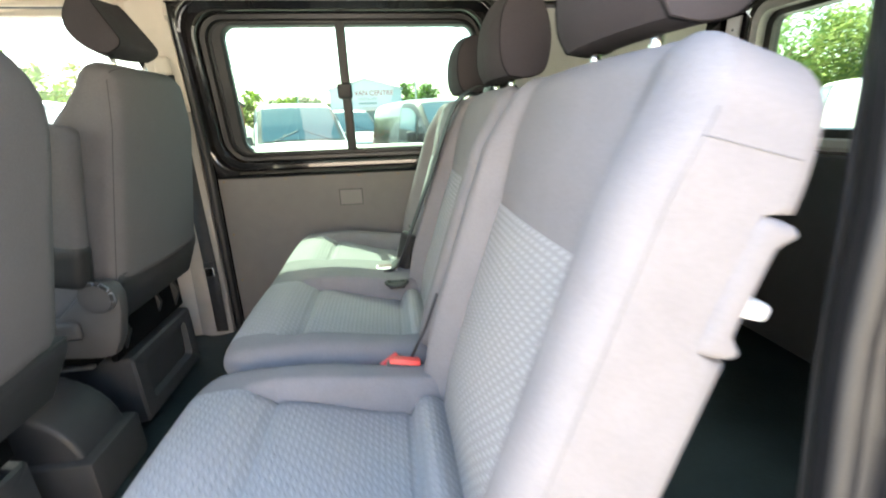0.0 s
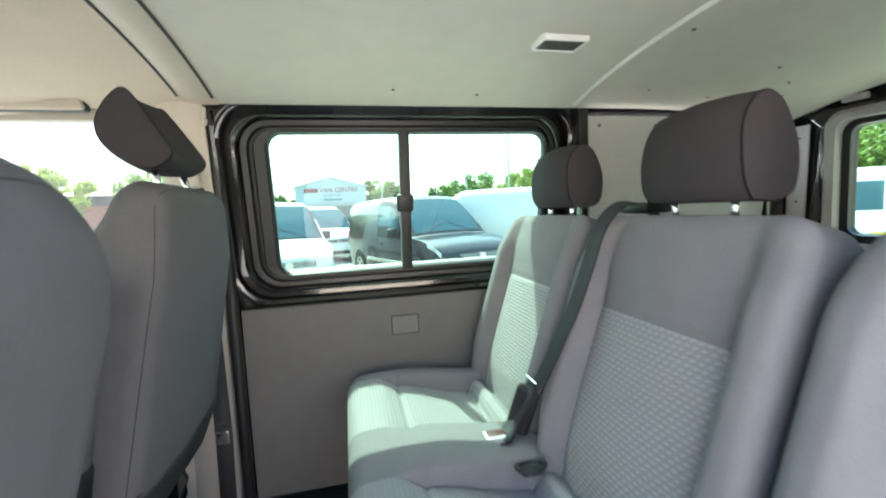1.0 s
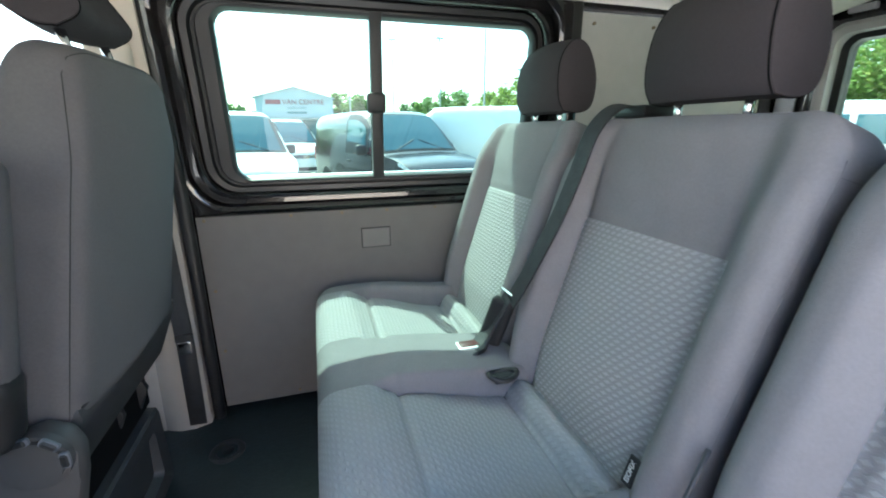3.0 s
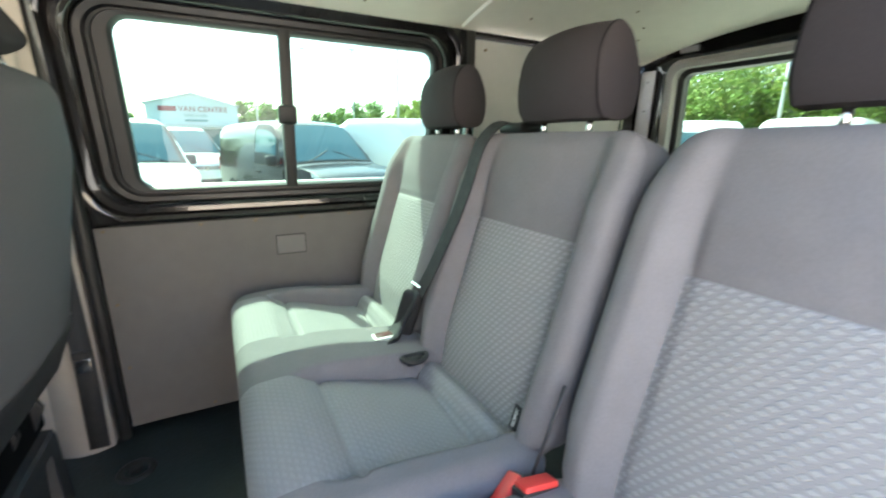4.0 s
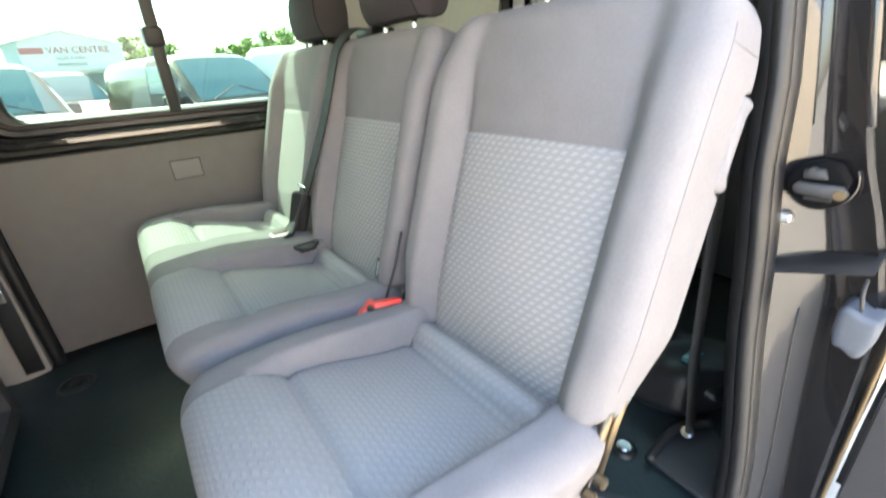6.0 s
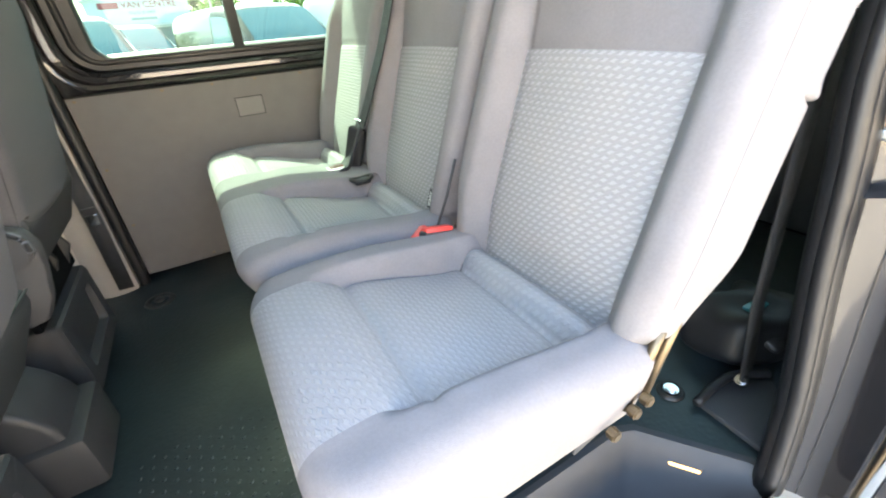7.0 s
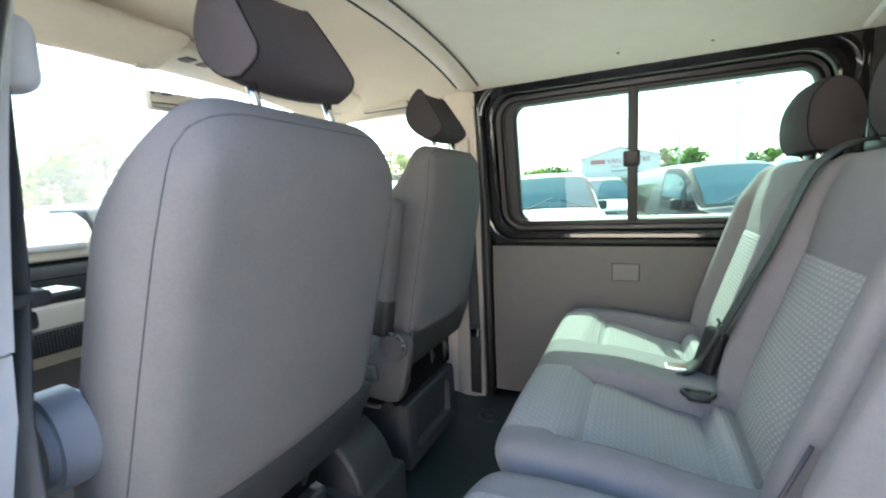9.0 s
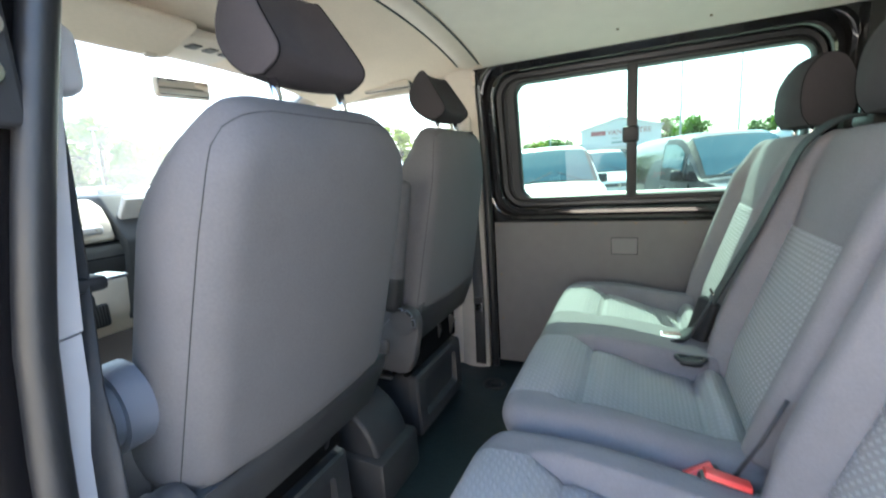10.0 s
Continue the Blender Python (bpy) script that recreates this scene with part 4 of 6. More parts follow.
FCUSH = soft_block("cushion", (0, -0.24, -0.14), (0.54, 0.24, 0.0), 0.045, 0.014, lambda p: np.array((p[0], p[1], p[2] + 0.02 * step(0.14, 0.2, abs(p[1])) * step(-0.06, 0, p[2]))))
FHEAD, FHEAD_SEAMS = cushioned_head([(0.046, 0.001), (0.022, 0.020), (0.004, 0.060), (0.000, 0.100), (0.012, 0.132), (0.040, 0.154), (0.070, 0.164), (0.084, 0.160), (0.089, 0.140), (0.091, 0.080), (0.092, 0.025), (0.088, 0.008), (0.074, 0.0)], 0.094, 0.16, 0.009)


def front_seat(name, label, yc, xr, zr, tilt, armrest, hw, tall=0.485, FB_R=0.030, drop=0.0):
    """A front seat seen from behind: xr, zr is the rear foot of its backrest; local y+ is the far side."""
    s = thing(name, label, "van seat", (0, 0, 0), "front van seats")
    m = Matrix.Translation((xr, yc, zr)) @ Matrix.Rotation(radians(tilt), 4, "Y") @ Matrix.Translation((-0.135, 0, 0.03))
    lo, hi = (0, -hw, -0.03 - drop), (0.135, hw, tall)
    b = part("backrest", soft_block("backrest", lo, hi, FB_R, 0.009, fback_warp), FABRIC_SHADED, s, "", True, m)
    # the seam runs round the rim of the rear face
    rim = [(-hw, z) for z in np.linspace(-0.01 - drop, tall - 0.02, 26)] + [(y, tall) for y in np.linspace(-hw + 0.02, hw - 0.02, 26)] + [(hw, z) for z in np.linspace(tall - 0.02, -0.01 - drop, 26)]
    part("seam", tube([tuple(fback_warp(rounded((0.135 - 0.22 * FB_R, y, z), lo, hi, FB_R))) for y, z in rim], 0.0008, 6), SEAM, b, "", True)
    part("lower_cover", prism([(x, z - drop) for x, z in ((0.05, -0.142), (0.116, -0.138), (0.138, -0.030), (0.140, -0.012), (0.134, 0.008), (0.05, 0.0))], 1, -hw + 0.006, hw - 0.006, 0.008), TRIM_DARK, b, "charcoal lower back cover", "auto")
    part("cover_edge", tube([(0.137, y, 0.006 - drop) for y in np.linspace(-hw + 0.012, hw - 0.012, 8)], 0.0022, 6), RUBBER, b, "", True)
    hm = m @ Matrix.Translation((0.026, 0, tall - 0.012)) @ Matrix.Rotation(radians(-30 - tilt), 4, "Y") @ Matrix.Diagonal((0.96, 1, 0.92, 1))
    h = part("headrest", FHEAD, FABRIC_DARK, s, "charcoal cloth head restraint", "auto", hm)
    for line in FHEAD_SEAMS:
        part("seam", tube(list(line) + [line[0]], 0.0013, 6), VOID, h, "", True)
    for q in (-0.07, 0.07):
        part("post", tube([(0.030, q, -0.055), (0.055, q, 0.02)], 0.007, 12), STEEL, h, "chromed post", True)
        part("collar", disc((0.032, q, -0.044), (0.4, 0, 1), 0.012, 0.010, 16, 0.003), BLACK, h, "", "auto")
    part("cushion", FCUSH, FABRIC_SHADED, s, "", True, Matrix.Translation((xr - 0.60, yc, 0.48)))
    # the box under the seat stands back from its near flank, with a dark gap below the cushion
    bx, bt = 1.928, 0.228
    part("base_box", prism([(bx - 0.45, 0.02), (bx - 0.02, 0.02), (bx - 0.012, bt - 0.02), (bx - 0.03, bt), (bx - 0.45, bt)], 1, yc - 0.15, yc + 0.20, 0.010), TRIM_DARK, s, "charcoal seat base box", "auto")
    part("base_frame", ring_loft([[(bx + e + 0.02 * (0.12 - z), y, z) for y, z in rrect(yc + 0.025 - w, yc + 0.025 + w, z0, z1, r)] for e, w, z0, z1, r in (
        (-0.03, 0.182, 0.012, bt, 0.010), (-0.004, 0.180, 0.014, bt - 0.002, 0.012), (0.002, 0.174, 0.020, bt - 0.008, 0.012), (0.002, 0.128, 0.062, bt - 0.038, 0.014), (-0.030, 0.118, 0.072, bt - 0.048, 0.014), (-0.031, 0.01, 0.11, 0.12, 0.004))]), TRIM_DARK, s, "charcoal rear base panel with a recess", "auto")
    part("slide_rail", box((bx - 0.45, yc - 0.222, 0.243), (bx - 0.055, yc - 0.206, 0.252), 0.003), ALU, s, "bare metal slide rail", "auto")
    part("slide_rail", box((bx - 0.45, yc + 0.18, 0.243), (bx - 0.03, yc + 0.20, 0.256), 0.003), TRIM_DARK, s)
    # added block and sheet: black for the shaded gap, and they stop stray sun
    part("gap_block", box((bx - 0.45, yc - 0.20, bt + 0.012), (bx - 0.06, yc + 0.20, 0.33), 0.006), VOID, s, "added black block for the shade below the seat", "auto")
    part("gap_sheet", box((bx - 0.030, yc - 0.19, 0.24), (bx - 0.012, yc + 0.20, 0.36), 0.006), VOID, s, "added black sheet for the shade below the seat", "auto")
    for dy, dx in ((-0.14, 0.0), (0.05, -0.01), (0.15, 0.0)):
        part("bracket", prism([(bx - 0.10, 0.235), (bx - 0.015 + dx, 0.25), (bx + 0.010 + dx, 0.31), (bx - 0.02, 0.385), (bx - 0.10, 0.385)], 1, yc + dy - 0.008, yc + dy + 0.008, 0.004), BLACK, s, "", "auto")
    # near side shell with the recliner wheel
    sh = part("side_shell", prism([(xr - 0.48, 0.33), (xr - 0.18, 0.302), (xr - 0.06, 0.292), (xr - 0.028, 0.299), (xr - 0.005, 0.345), (xr + 0.012, 0.412), (xr + 0.018, 0.457), (xr + 0.008, 0.487), (xr - 0.023, 0.503), (xr - 0.048, 0.493), (xr - 0.108, 0.434), (xr - 0.138, 0.406), (xr - 0.18, 0.402), (xr - 0.48, 0.42)], 1, yc - 0.262, yc - 0.225, 0.010), TRIM, s, "grey plastic side shell", "auto")
    part("recliner_wheel", disc((xr - 0.027, yc - 0.265, 0.461), (0, 1, 0), 0.041, 0.024, 32, 0.006), TRIM, sh, "grey recliner wheel", "auto")
    part("pocket", box((xr - 0.147, yc - 0.272, 0.352), (xr - 0.085, yc - 0.255, 0.402), 0.012, 3), TRIM, sh, "moulded side pocket", "auto")
    for a in (100, 48, 2):
        u = radians(a)
        nm = Matrix.Translation((xr - 0.027 + 0.037 * math.cos(u), yc - 0.274, 0.461 + 0.037 * math.sin(u))) @ Matrix.Rotation(-u, 4, "Y")
        part("notch_rim", box((-0.006, -0.004, -0.012), (0.006, 0.003, 0.012), 0.003, 2, nm), SILVER_TRIM, sh, "worn pale notch edge", "auto")
        part("wheel_notch", box((-0.0045, -0.006, -0.0095), (0.0045, 0.003, 0.0095), 0.002, 1, nm), BLACK, sh)
    if armrest:
        am = Matrix.Translation((xr - 0.062, yc - 0.258, 0.545)) @ Matrix.Rotation(radians(tilt), 4, "Y")
        a = part("armrest", soft_block("armrest", (-0.045, -0.032, 0.0), (0.035, 0.016, 0.32), 0.02, 0.012), FABRIC_SHADED, s, "folded cloth armrest", True, am)
        part("end_cap", soft_block("cap", (-0.048, -0.036, -0.055), (0.038, 0.02, 0.06), 0.022, 0.012), BLACK, a, "black end cap", True)
    return s


front_seat("captain_chair", "grey cloth driver's seat with a folded armrest", 1.18, 1.992, 0.462, 10.5, True, 0.222, 0.505)
pas = front_seat("captain_chair", "grey cloth front passenger seat", 0.457, 2.05, 0.48, 16.0, False, 0.240, 0.472, 0.062, 0.045)
part("recliner_cover", disc((1.975, 0.203, 0.610), (0, 1, 0), 0.056, 0.052, 30, 0.010), SILVER_TRIM, pas, "rounded grey recliner cover", "auto")


# ---- fittings inside ----
def ceiling_lamp(x, y, yaw, label):
    z = roof_z(x, y)
    s = thing("ceiling_lamp", label, "lamp", m=pose(x, y, z - 0.001, 0, 0, yaw), group="ceiling lamps")
    part("frame", ring_loft([[(a, b, h) for a, b in rrect(-w, w, -d, d, 0.008, 4)] for w, d, h in ((0.060, 0.038, 0.002), (0.058, 0.036, -0.009), (0.0545, 0.0325, -0.011), (0.052, 0.030, -0.004))]), WHITE_PL, s, "white frame", "auto")
    part("lens", box((-0.053, -0.031, -0.0085), (0.053, 0.031, 0.0), 0.003), LENS, s, "smoked lens")
    return s


ceiling_lamp(2.866, 1.185, 0, "small rectangular ceiling lamp with smoked lens")
ceiling_lamp(3.76, 0.585, 0, "small rear ceiling lamp with smoked lens")

# belt of the double seat
belt = thing("middle_seat_belt", "black lap and shoulder belt over the double seat", "seat belt", (0, 0, 0))
run = smooth_line([(3.03, 1.055, 0.885), (2.985, 1.055, 0.920), (2.925, 1.048, 0.922), (2.866, 1.032, 0.878), (2.831, 1.024, 0.800), (2.803, 1.030, 0.720), (2.776, 1.042, 0.650), (2.750, 1.058, 0.580), (2.732, 1.080, 0.525)], 6)
part("webbing", strap(run, 0.041, (0, 1, 0.15)), WEB_GREY, belt, "", True)
part("guide", box((2.955, 1.005, 0.902), (3.03, 1.095, 0.926), 0.008), BLACK, belt, "black belt guide", "auto")
run2 = smooth_line([(2.735, 1.095, 0.53), (2.70, 1.125, 0.44), (2.66, 1.09, 0.405), (2.672, 1.045, 0.392)], 6)
part("lap_webbing", strap(run2, 0.040, (0.1, 1, 0.2), 0.004), WEB, belt, "", True)
tongue_way = Matrix.Translation((2.716, 1.122, 0.452)) @ Vector((0.034, -0.036, 0.154)).to_track_quat("Z", "Y").to_matrix().to_4x4()
part("tongue", soft_block("tongue", (-0.013, -0.027, -0.072), (0.013, 0.027, 0.070), 0.010, 0.006), BLACK, belt, "long black belt tongue", True, tongue_way)
part("tongue_plate", box((-0.006, -0.026, -0.003), (0.006, 0.026, 0.003), 0.001, 1, pose(2.735, 1.10, 0.537, 0, 50, 0)), STEEL, belt)
bk = thing("recessed_buckle", "red seat belt buckle set in a pale bezel", "buckle", (2.655, 1.118, 0.411))
part("bezel", box((-0.032, -0.018, -0.03), (0.032, 0.018, 0.006), 0.004), WHITE_PL, bk, "pale bezel", "auto")
part("button", box((-0.026, -0.012, 0.0), (0.020, 0.012, 0.0085), 0.002), RED_DARK, bk, "dark red button in its slot", "auto")
bs = thing("belt_stalk", "black belt buckle stalk between the seats", "buckle", (2.694, 1.000, 0.400))
part("stalk", tube([(-0.012 + 0.030 * math.cos(a), 0.018 * math.sin(a), 0.004 + 0.003 * math.cos(2 * a)) for a in np.linspace(0, 2 * math.pi, 25)], 0.0055, 8), BLACK, bs, "looped black stalk", True)
part("pad", soft_block("pad", (-0.034, -0.014, -0.010), (0.012, 0.014, 0.004), 0.006, 0.005), WEB_GREY, bs, "", True)


def red_buckle(x, y, z, m):
    s = thing("belt_buckle", "black belt buckle with a red button between the seats", "buckle", m=Matrix.Translation((x, y, z)) @ m, group="belt buckles")
    part("body", box((-0.035, -0.017, -0.05), (0.035, 0.017, 0.002), 0.006), BLACK, s, "", "auto")
    part("button", box((-0.029, -0.014, -0.01), (0.029, 0.014, 0.009), 0.003), RED, s, "red release button", "auto")
    return s


red_buckle(2.686, 0.584, 0.405, pose(0, 0, 0, -14, 8, -4))
red_buckle(2.650, 0.606, 0.390, pose(0, 0, 0, -28, -30, 14))
part("stalk_cable", tube([(2.70, 0.608, 0.40), (2.73, 0.612, 0.46), (2.755, 0.612, 0.53)], 0.003, 8), TRIM_DARK, single, "", True)
tag = thing("seat_tag", "small black cloth tag with white lettering on the backrest seam", "tag", m=Matrix.Translation((BACK_AT[0], 0.857, BACK_AT[1])) @ RECLINE @ pose(-0.014, -0.156, 0.050, 0, 0, 0))
part("cloth", box((-0.003, -0.010, -0.022), (0.001, 0.010, 0.022), 0.001, 1), BLACK, tag)


def lettering(text, size, material, parent, m, name="lettering", depth=0.0006):
    c = bpy.data.curves.new(name, "FONT")
    c.body, c.size, c.align_x, c.align_y, c.extrude = text, size, "CENTER", "CENTER", depth
    tmp = bpy.data.objects.new(name, c)
    scene.collection.objects.link(tmp)
    me = bpy.data.meshes.new_from_object(tmp.evaluated_get(bpy.context.evaluated_depsgraph_get()))
    bpy.data.objects.remove(tmp)
    me.materials.clear()
    return part(name, me, material, parent, "", False, m)


lettering("ISOFIX", 0.011, WHITE_PL, tag, pose(-0.0036, 0, 0, 0, -90, 0) @ pose(0, 0, 0, 0, 0, 0))

T_SHINE = mat("blue green plastic", (0.06, 0.22, 0.24), 0.2, var=0.1)
BELTRUN = [(1.955, 0.210, 1.02), (1.965, 0.200, 0.88), (1.975, 0.190, 0.78), (2.02, 0.160, 0.66), (2.045, 0.152, 0.60), (2.05, 0.146, 0.50), (2.05, 0.140, 0.05)]

# belts at the pillars
b = thing("driver_belt", "dark seat belt hanging at the far pillar", "seat belt", (0, 0, 0), "pillar belts")
part("webbing", strap([(1.945, 1.555, 1.02), (1.955, 1.545, 0.7), (1.962, 1.54, 0.30), (1.95, 1.56, 0.03)], 0.045, (1, 0, 0.05)), WEB, b, "", True)
part("tongue", box((1.94, 1.528, 0.315), (1.985, 1.542, 0.34), 0.004), BLACK, b)
part("tongue_plate", box((1.948, 1.518, 0.285), (1.980, 1.530, 0.322), 0.003), STEEL, b, "steel tongue")
part("loop_cover", box((1.915, 1.535, 1.02), (1.965, 1.56, 1.08), 0.012, 3), BEIGE_TRIM, b, "", "auto")
b = thing("passenger_belt", "black seat belt hanging at the near pillar", "seat belt", (0, 0, 0), "pillar belts")
part("webbing", strap(BELTRUN, 0.042, (1, 0.18, 0.0)), WEB, b, "", True)
part("tongue", box((1.94, 0.178, 0.762), (2.00, 0.212, 0.780), 0.006), BLACK, b, "black tongue", "auto")
part("tongue_plate", box((1.925, 0.206, 0.768), (1.975, 0.246, 0.772), 0.001, 1), STEEL, b)
part("stop_button", box((1.955, 0.196, 0.735), (1.975, 0.206, 0.755), 0.004), BLACK, b)
part("loop_cover", soft_block("cover", (1.93, 0.205, 0.985), (1.985, 0.243, 1.065), 0.018, 0.01), LIGHT_TRIM, b, "pale grey loop cover", True)
b = thing("rear_belt", "dark seat belt by the rear quarter", "seat belt", (0, 0, 0), "pillar belts")
part("webbing", strap([(3.072, 0.194, 0.96), (3.11, 0.196, 0.6), (3.16, 0.195, 0.25), (3.205, 0.187, 0.04)], 0.045, (1, 0, 0)), WEB, b, "", True)
part("loop_cover", soft_block("cover", (3.050, 0.180, 0.935), (3.088, 0.206, 0.995), 0.012, 0.008), SILVER_TRIM, b, "grey loop cover", True)
part("anchor_bolt", disc((3.19, 0.185, 0.035), (-0.5, 0.1, 1), 0.014, 0.02, 14, 0.004), STEEL, b)

# floor fittings
for x, y, lab in ((2.044, 1.45, "round recessed floor fitting with a black ring"), (3.075, 0.268, "round floor fitting with a steel bolt")):
    f = thing("floor_fitting", lab, "floor fitting", (x, y, 0.0), "floor fittings")
    bm, big = bmesh.new(), (0.62 if x > 3 else 1.0)
    for k in range(24):
        a0, a1 = 2 * math.pi * k / 24, 2 * math.pi * (k + 1) / 24
        q = [[bm.verts.new((r * math.cos(a), r * math.sin(a), z)) for r, z in ((0.048 * big, 0.0), (0.044 * big, 0.006), (0.032 * big, 0.006), (0.028 * big, 0.001))] for a in (a0, a1)]
        for j in range(3):
            bm.faces.new((q[0][j], q[0][j + 1], q[1][j + 1], q[1][j]))
    bmesh.ops.remove_doubles(bm, verts=bm.verts, dist=0.0004)
    part("ring", bm, RUBBER, f, "", True)
    part("bolt", disc((0, 0, 0.006), (0, 0, 1), 0.016, 0.012, 12, 0.003), STEEL if x > 3 else BLACK, f)
jb = thing("corner_box", "soft black case slumped in the rear corner", "case", (0, 0, 0))
part("body", soft_block("body", (3.22, 0.19, 0.0), (3.50, 0.36, 0.13), 0.04, 0.012, lambda p: np.array((p[0] + 0.25 * p[2], p[1] + 0.02 * math.sin(22 * p[0]), p[2] * (1 - 0.35 * step(3.36, 3.5, p[0])) + 0.008 * math.sin(40 * p[1] + 25 * p[0])))), BLACK, jb, "", True)
part("flap", soft_block("flap", (3.26, 0.17, 0.075), (3.42, 0.30, 0.10), 0.012, 0.012, lambda p: np.array((p[0] + 0.25 * p[2], p[1], p[2] + 0.012 * math.sin(30 * p[1])))), BLACK, jb, "", True)
part("clasp", box((3.30, 0.24, 0.128), (3.36, 0.27, 0.138), 0.004, 2), T_SHINE, jb, "shiny blue green clasp", "auto")
cp = thing("kick_plate", "dark triangular floor panel with a raised lip by the door", "kick plate", (0, 0, 0))
part("panel", prism([(3.085, 0.212), (3.20, 0.205), (3.27, 0.16), (3.20, 0.085), (3.075, 0.085)], 2, 0.0, 0.014, 0.004), TRIM_DARK, cp, "", "auto")
part("lip", tube(smooth_line([(3.08, 0.212, 0.012), (3.14, 0.214, 0.022), (3.20, 0.206, 0.030), (3.26, 0.166, 0.034)], 5), 0.010, 10), BLACK, cp, "rounded black lip", True)

# dome between the front seats
cn = thing("handbrake_console", "dark moulded plastic dome between the front seats", "console", (0, 0, 0))
arc = [(1.955 - 0.05 + 0.0, 0.01)] + [(1.78 + 0.17 * math.cos(radians(a)), 0.10 + 0.17 * math.sin(radians(a))) for a in range(0, 91, 10)] + [(1.45, 0.27), (1.45, 0.01)]
part("body", prism([(x, z) for x, z in arc], 1, 0.755, 0.915, 0.014, 3), TRIM_DARK, cn, "", "auto")
part("foot", box((1.5, 0.735, 0.0), (1.975, 0.93, 0.13), 0.015), TRIM_DARK, cn, "", "auto")

# dashboard
da = thing("dashboard", "pale two-tone moulded plastic dashboard", "dashboard", (0, 0, 0))
part("upper", prism([(0.30, 0.80), (0.62, 0.850), (0.82, 0.862), (0.88, 0.835), (0.915, 0.780), (0.93, 0.716), (0.80, 0.69), (0.30, 0.6)], 1, 0.14, 0.772, 0.016, 3), BEIGE_TRIM, da, "pale glovebox lid and upper moulding", "auto")
part("upper", prism([(0.30, 0.80), (0.62, 0.850), (0.80, 0.87), (0.90, 0.80), (0.93, 0.716), (0.80, 0.69), (0.30, 0.6)], 1, 1.03, 1.59, 0.012), BEIGE_TRIM, da, "pale upper moulding", "auto")
part("lid_gap", box((0.80, 0.15, 0.709), (0.931, 0.776, 0.716), 0.001, 1), VOID, da)
part("band", prism([(0.60, 0.71), (0.928, 0.709), (0.940, 0.66), (0.922, 0.585), (0.6, 0.55)], 1, 0.145, 1.585, 0.010), TRIM_DARK, da, "charcoal middle band", "auto")
part("band_joint", tube([(0.938, 0.15, 0.668), (0.938, 0.79, 0.662)], 0.002, 6), VOID, da)
part("lower", prism([(0.55, 0.584), (0.926, 0.584), (0.905, 0.46), (0.86, 0.385), (0.76, 0.35), (0.5, 0.33)], 1, 0.15, 1.58, 0.014, 3), BEIGE_TRIM, da, "beige lower moulding", "auto")
part("centre_panel", prism([(0.60, 0.875), (0.84, 0.868), (0.97, 0.715), (0.955, 0.45), (0.6, 0.3)], 1, 0.778, 1.02, 0.012), TRIM_DARK, da, "charcoal centre stack", "auto")
lid = part("glovebox_handle", soft_block("handle", (0.908, 0.56, 0.744), (0.940, 0.735, 0.772), 0.010, 0.008), LIGHT_TRIM, da, "pale recessed handle", True)
part("lock_barrel", disc((0.941, 0.715, 0.760), (1, 0, 0.2), 0.007, 0.006, 16), ALU, lid)
slope = Matrix.Translation((0.912, 0.0, 0.800)) @ Matrix.Rotation(radians(-50), 4, "Y")
vent = part("air_vent", box((-0.075, 0.800, -0.012), (0.075, 0.960, 0.014), 0.008, 2, slope), LIGHT_TRIM, da, "pale vent panel with slats", "auto")
for k in range(7):
    part("slat", box((-0.060 + 0.018 * k, 0.812, 0.010), (-0.050 + 0.018 * k, 0.945, 0.0175), 0.001, 1, slope), TRIM_DARK, vent)
part("speaker_grille", box((0.862, 0.50, 0.425), (0.908, 0.712, 0.510), 0.014, 3, Matrix.Translation((0.012, 0, 0))), TRIM, da, "grey speaker grille", "auto")
mesh = bmesh.new()
for i in range(22):
    for j in range(8):
        add_box(mesh, (0.9195, 0.512 + 0.0088 * i, 0.434 + 0.0088 * j), (0.9215, 0.5165 + 0.0088 * i, 0.4385 + 0.0088 * j))
part("grille_holes", mesh, VOID, da, "fine dark perforation")
sw = thing("steering_wheel", "dark steering wheel at the driver's side", "steering wheel", m=pose(1.17, 1.15, 0.74, 0, -62, 0))
ringp = [(0.18 * math.cos(2 * math.pi * k / 40), 0.18 * math.sin(2 * math.pi * k / 40), 0) for k in range(41)]
part("column", tube([(0, 0, -0.02), (0, 0, -0.30)], 0.035, 12), TRIM_DARK, sw, "", True)
part("rim", tube(ringp, 0.015, 10), TRIM_DARK, sw, "", True)
part("hub", disc((0, 0, -0.02), (0, 0, 1), 0.065, 0.05, 24, 0.015), TRIM_DARK, sw, "", "auto")
for a in (0, 140, 220):
    part("spoke", tube([(0, 0, -0.02), (0.175 * math.cos(radians(a)), 0.175 * math.sin(radians(a)), 0)], 0.014, 8), TRIM_DARK, sw, "", True)
rm = thing("rear_view_mirror", "rear view mirror hanging below the headliner", "mirror", m=pose(1.26, 0.875, 1.185, 0, 0, -12))
part("shell", box((-0.025, -0.082, -0.03), (0.002, 0.082, 0.032), 0.012, 3), BEIGE_TRIM, rm, "", "auto")
part("mirror_glass", box((0.0, -0.075, -0.024), (0.005, 0.075, 0.026), 0.002, 1), MIRROR, rm, "mirror glass")
part("stalk", tube([(-0.02, 0, 0.02), (-0.06, 0, 0.08)], 0.008, 8), BEIGE_TRIM, rm)
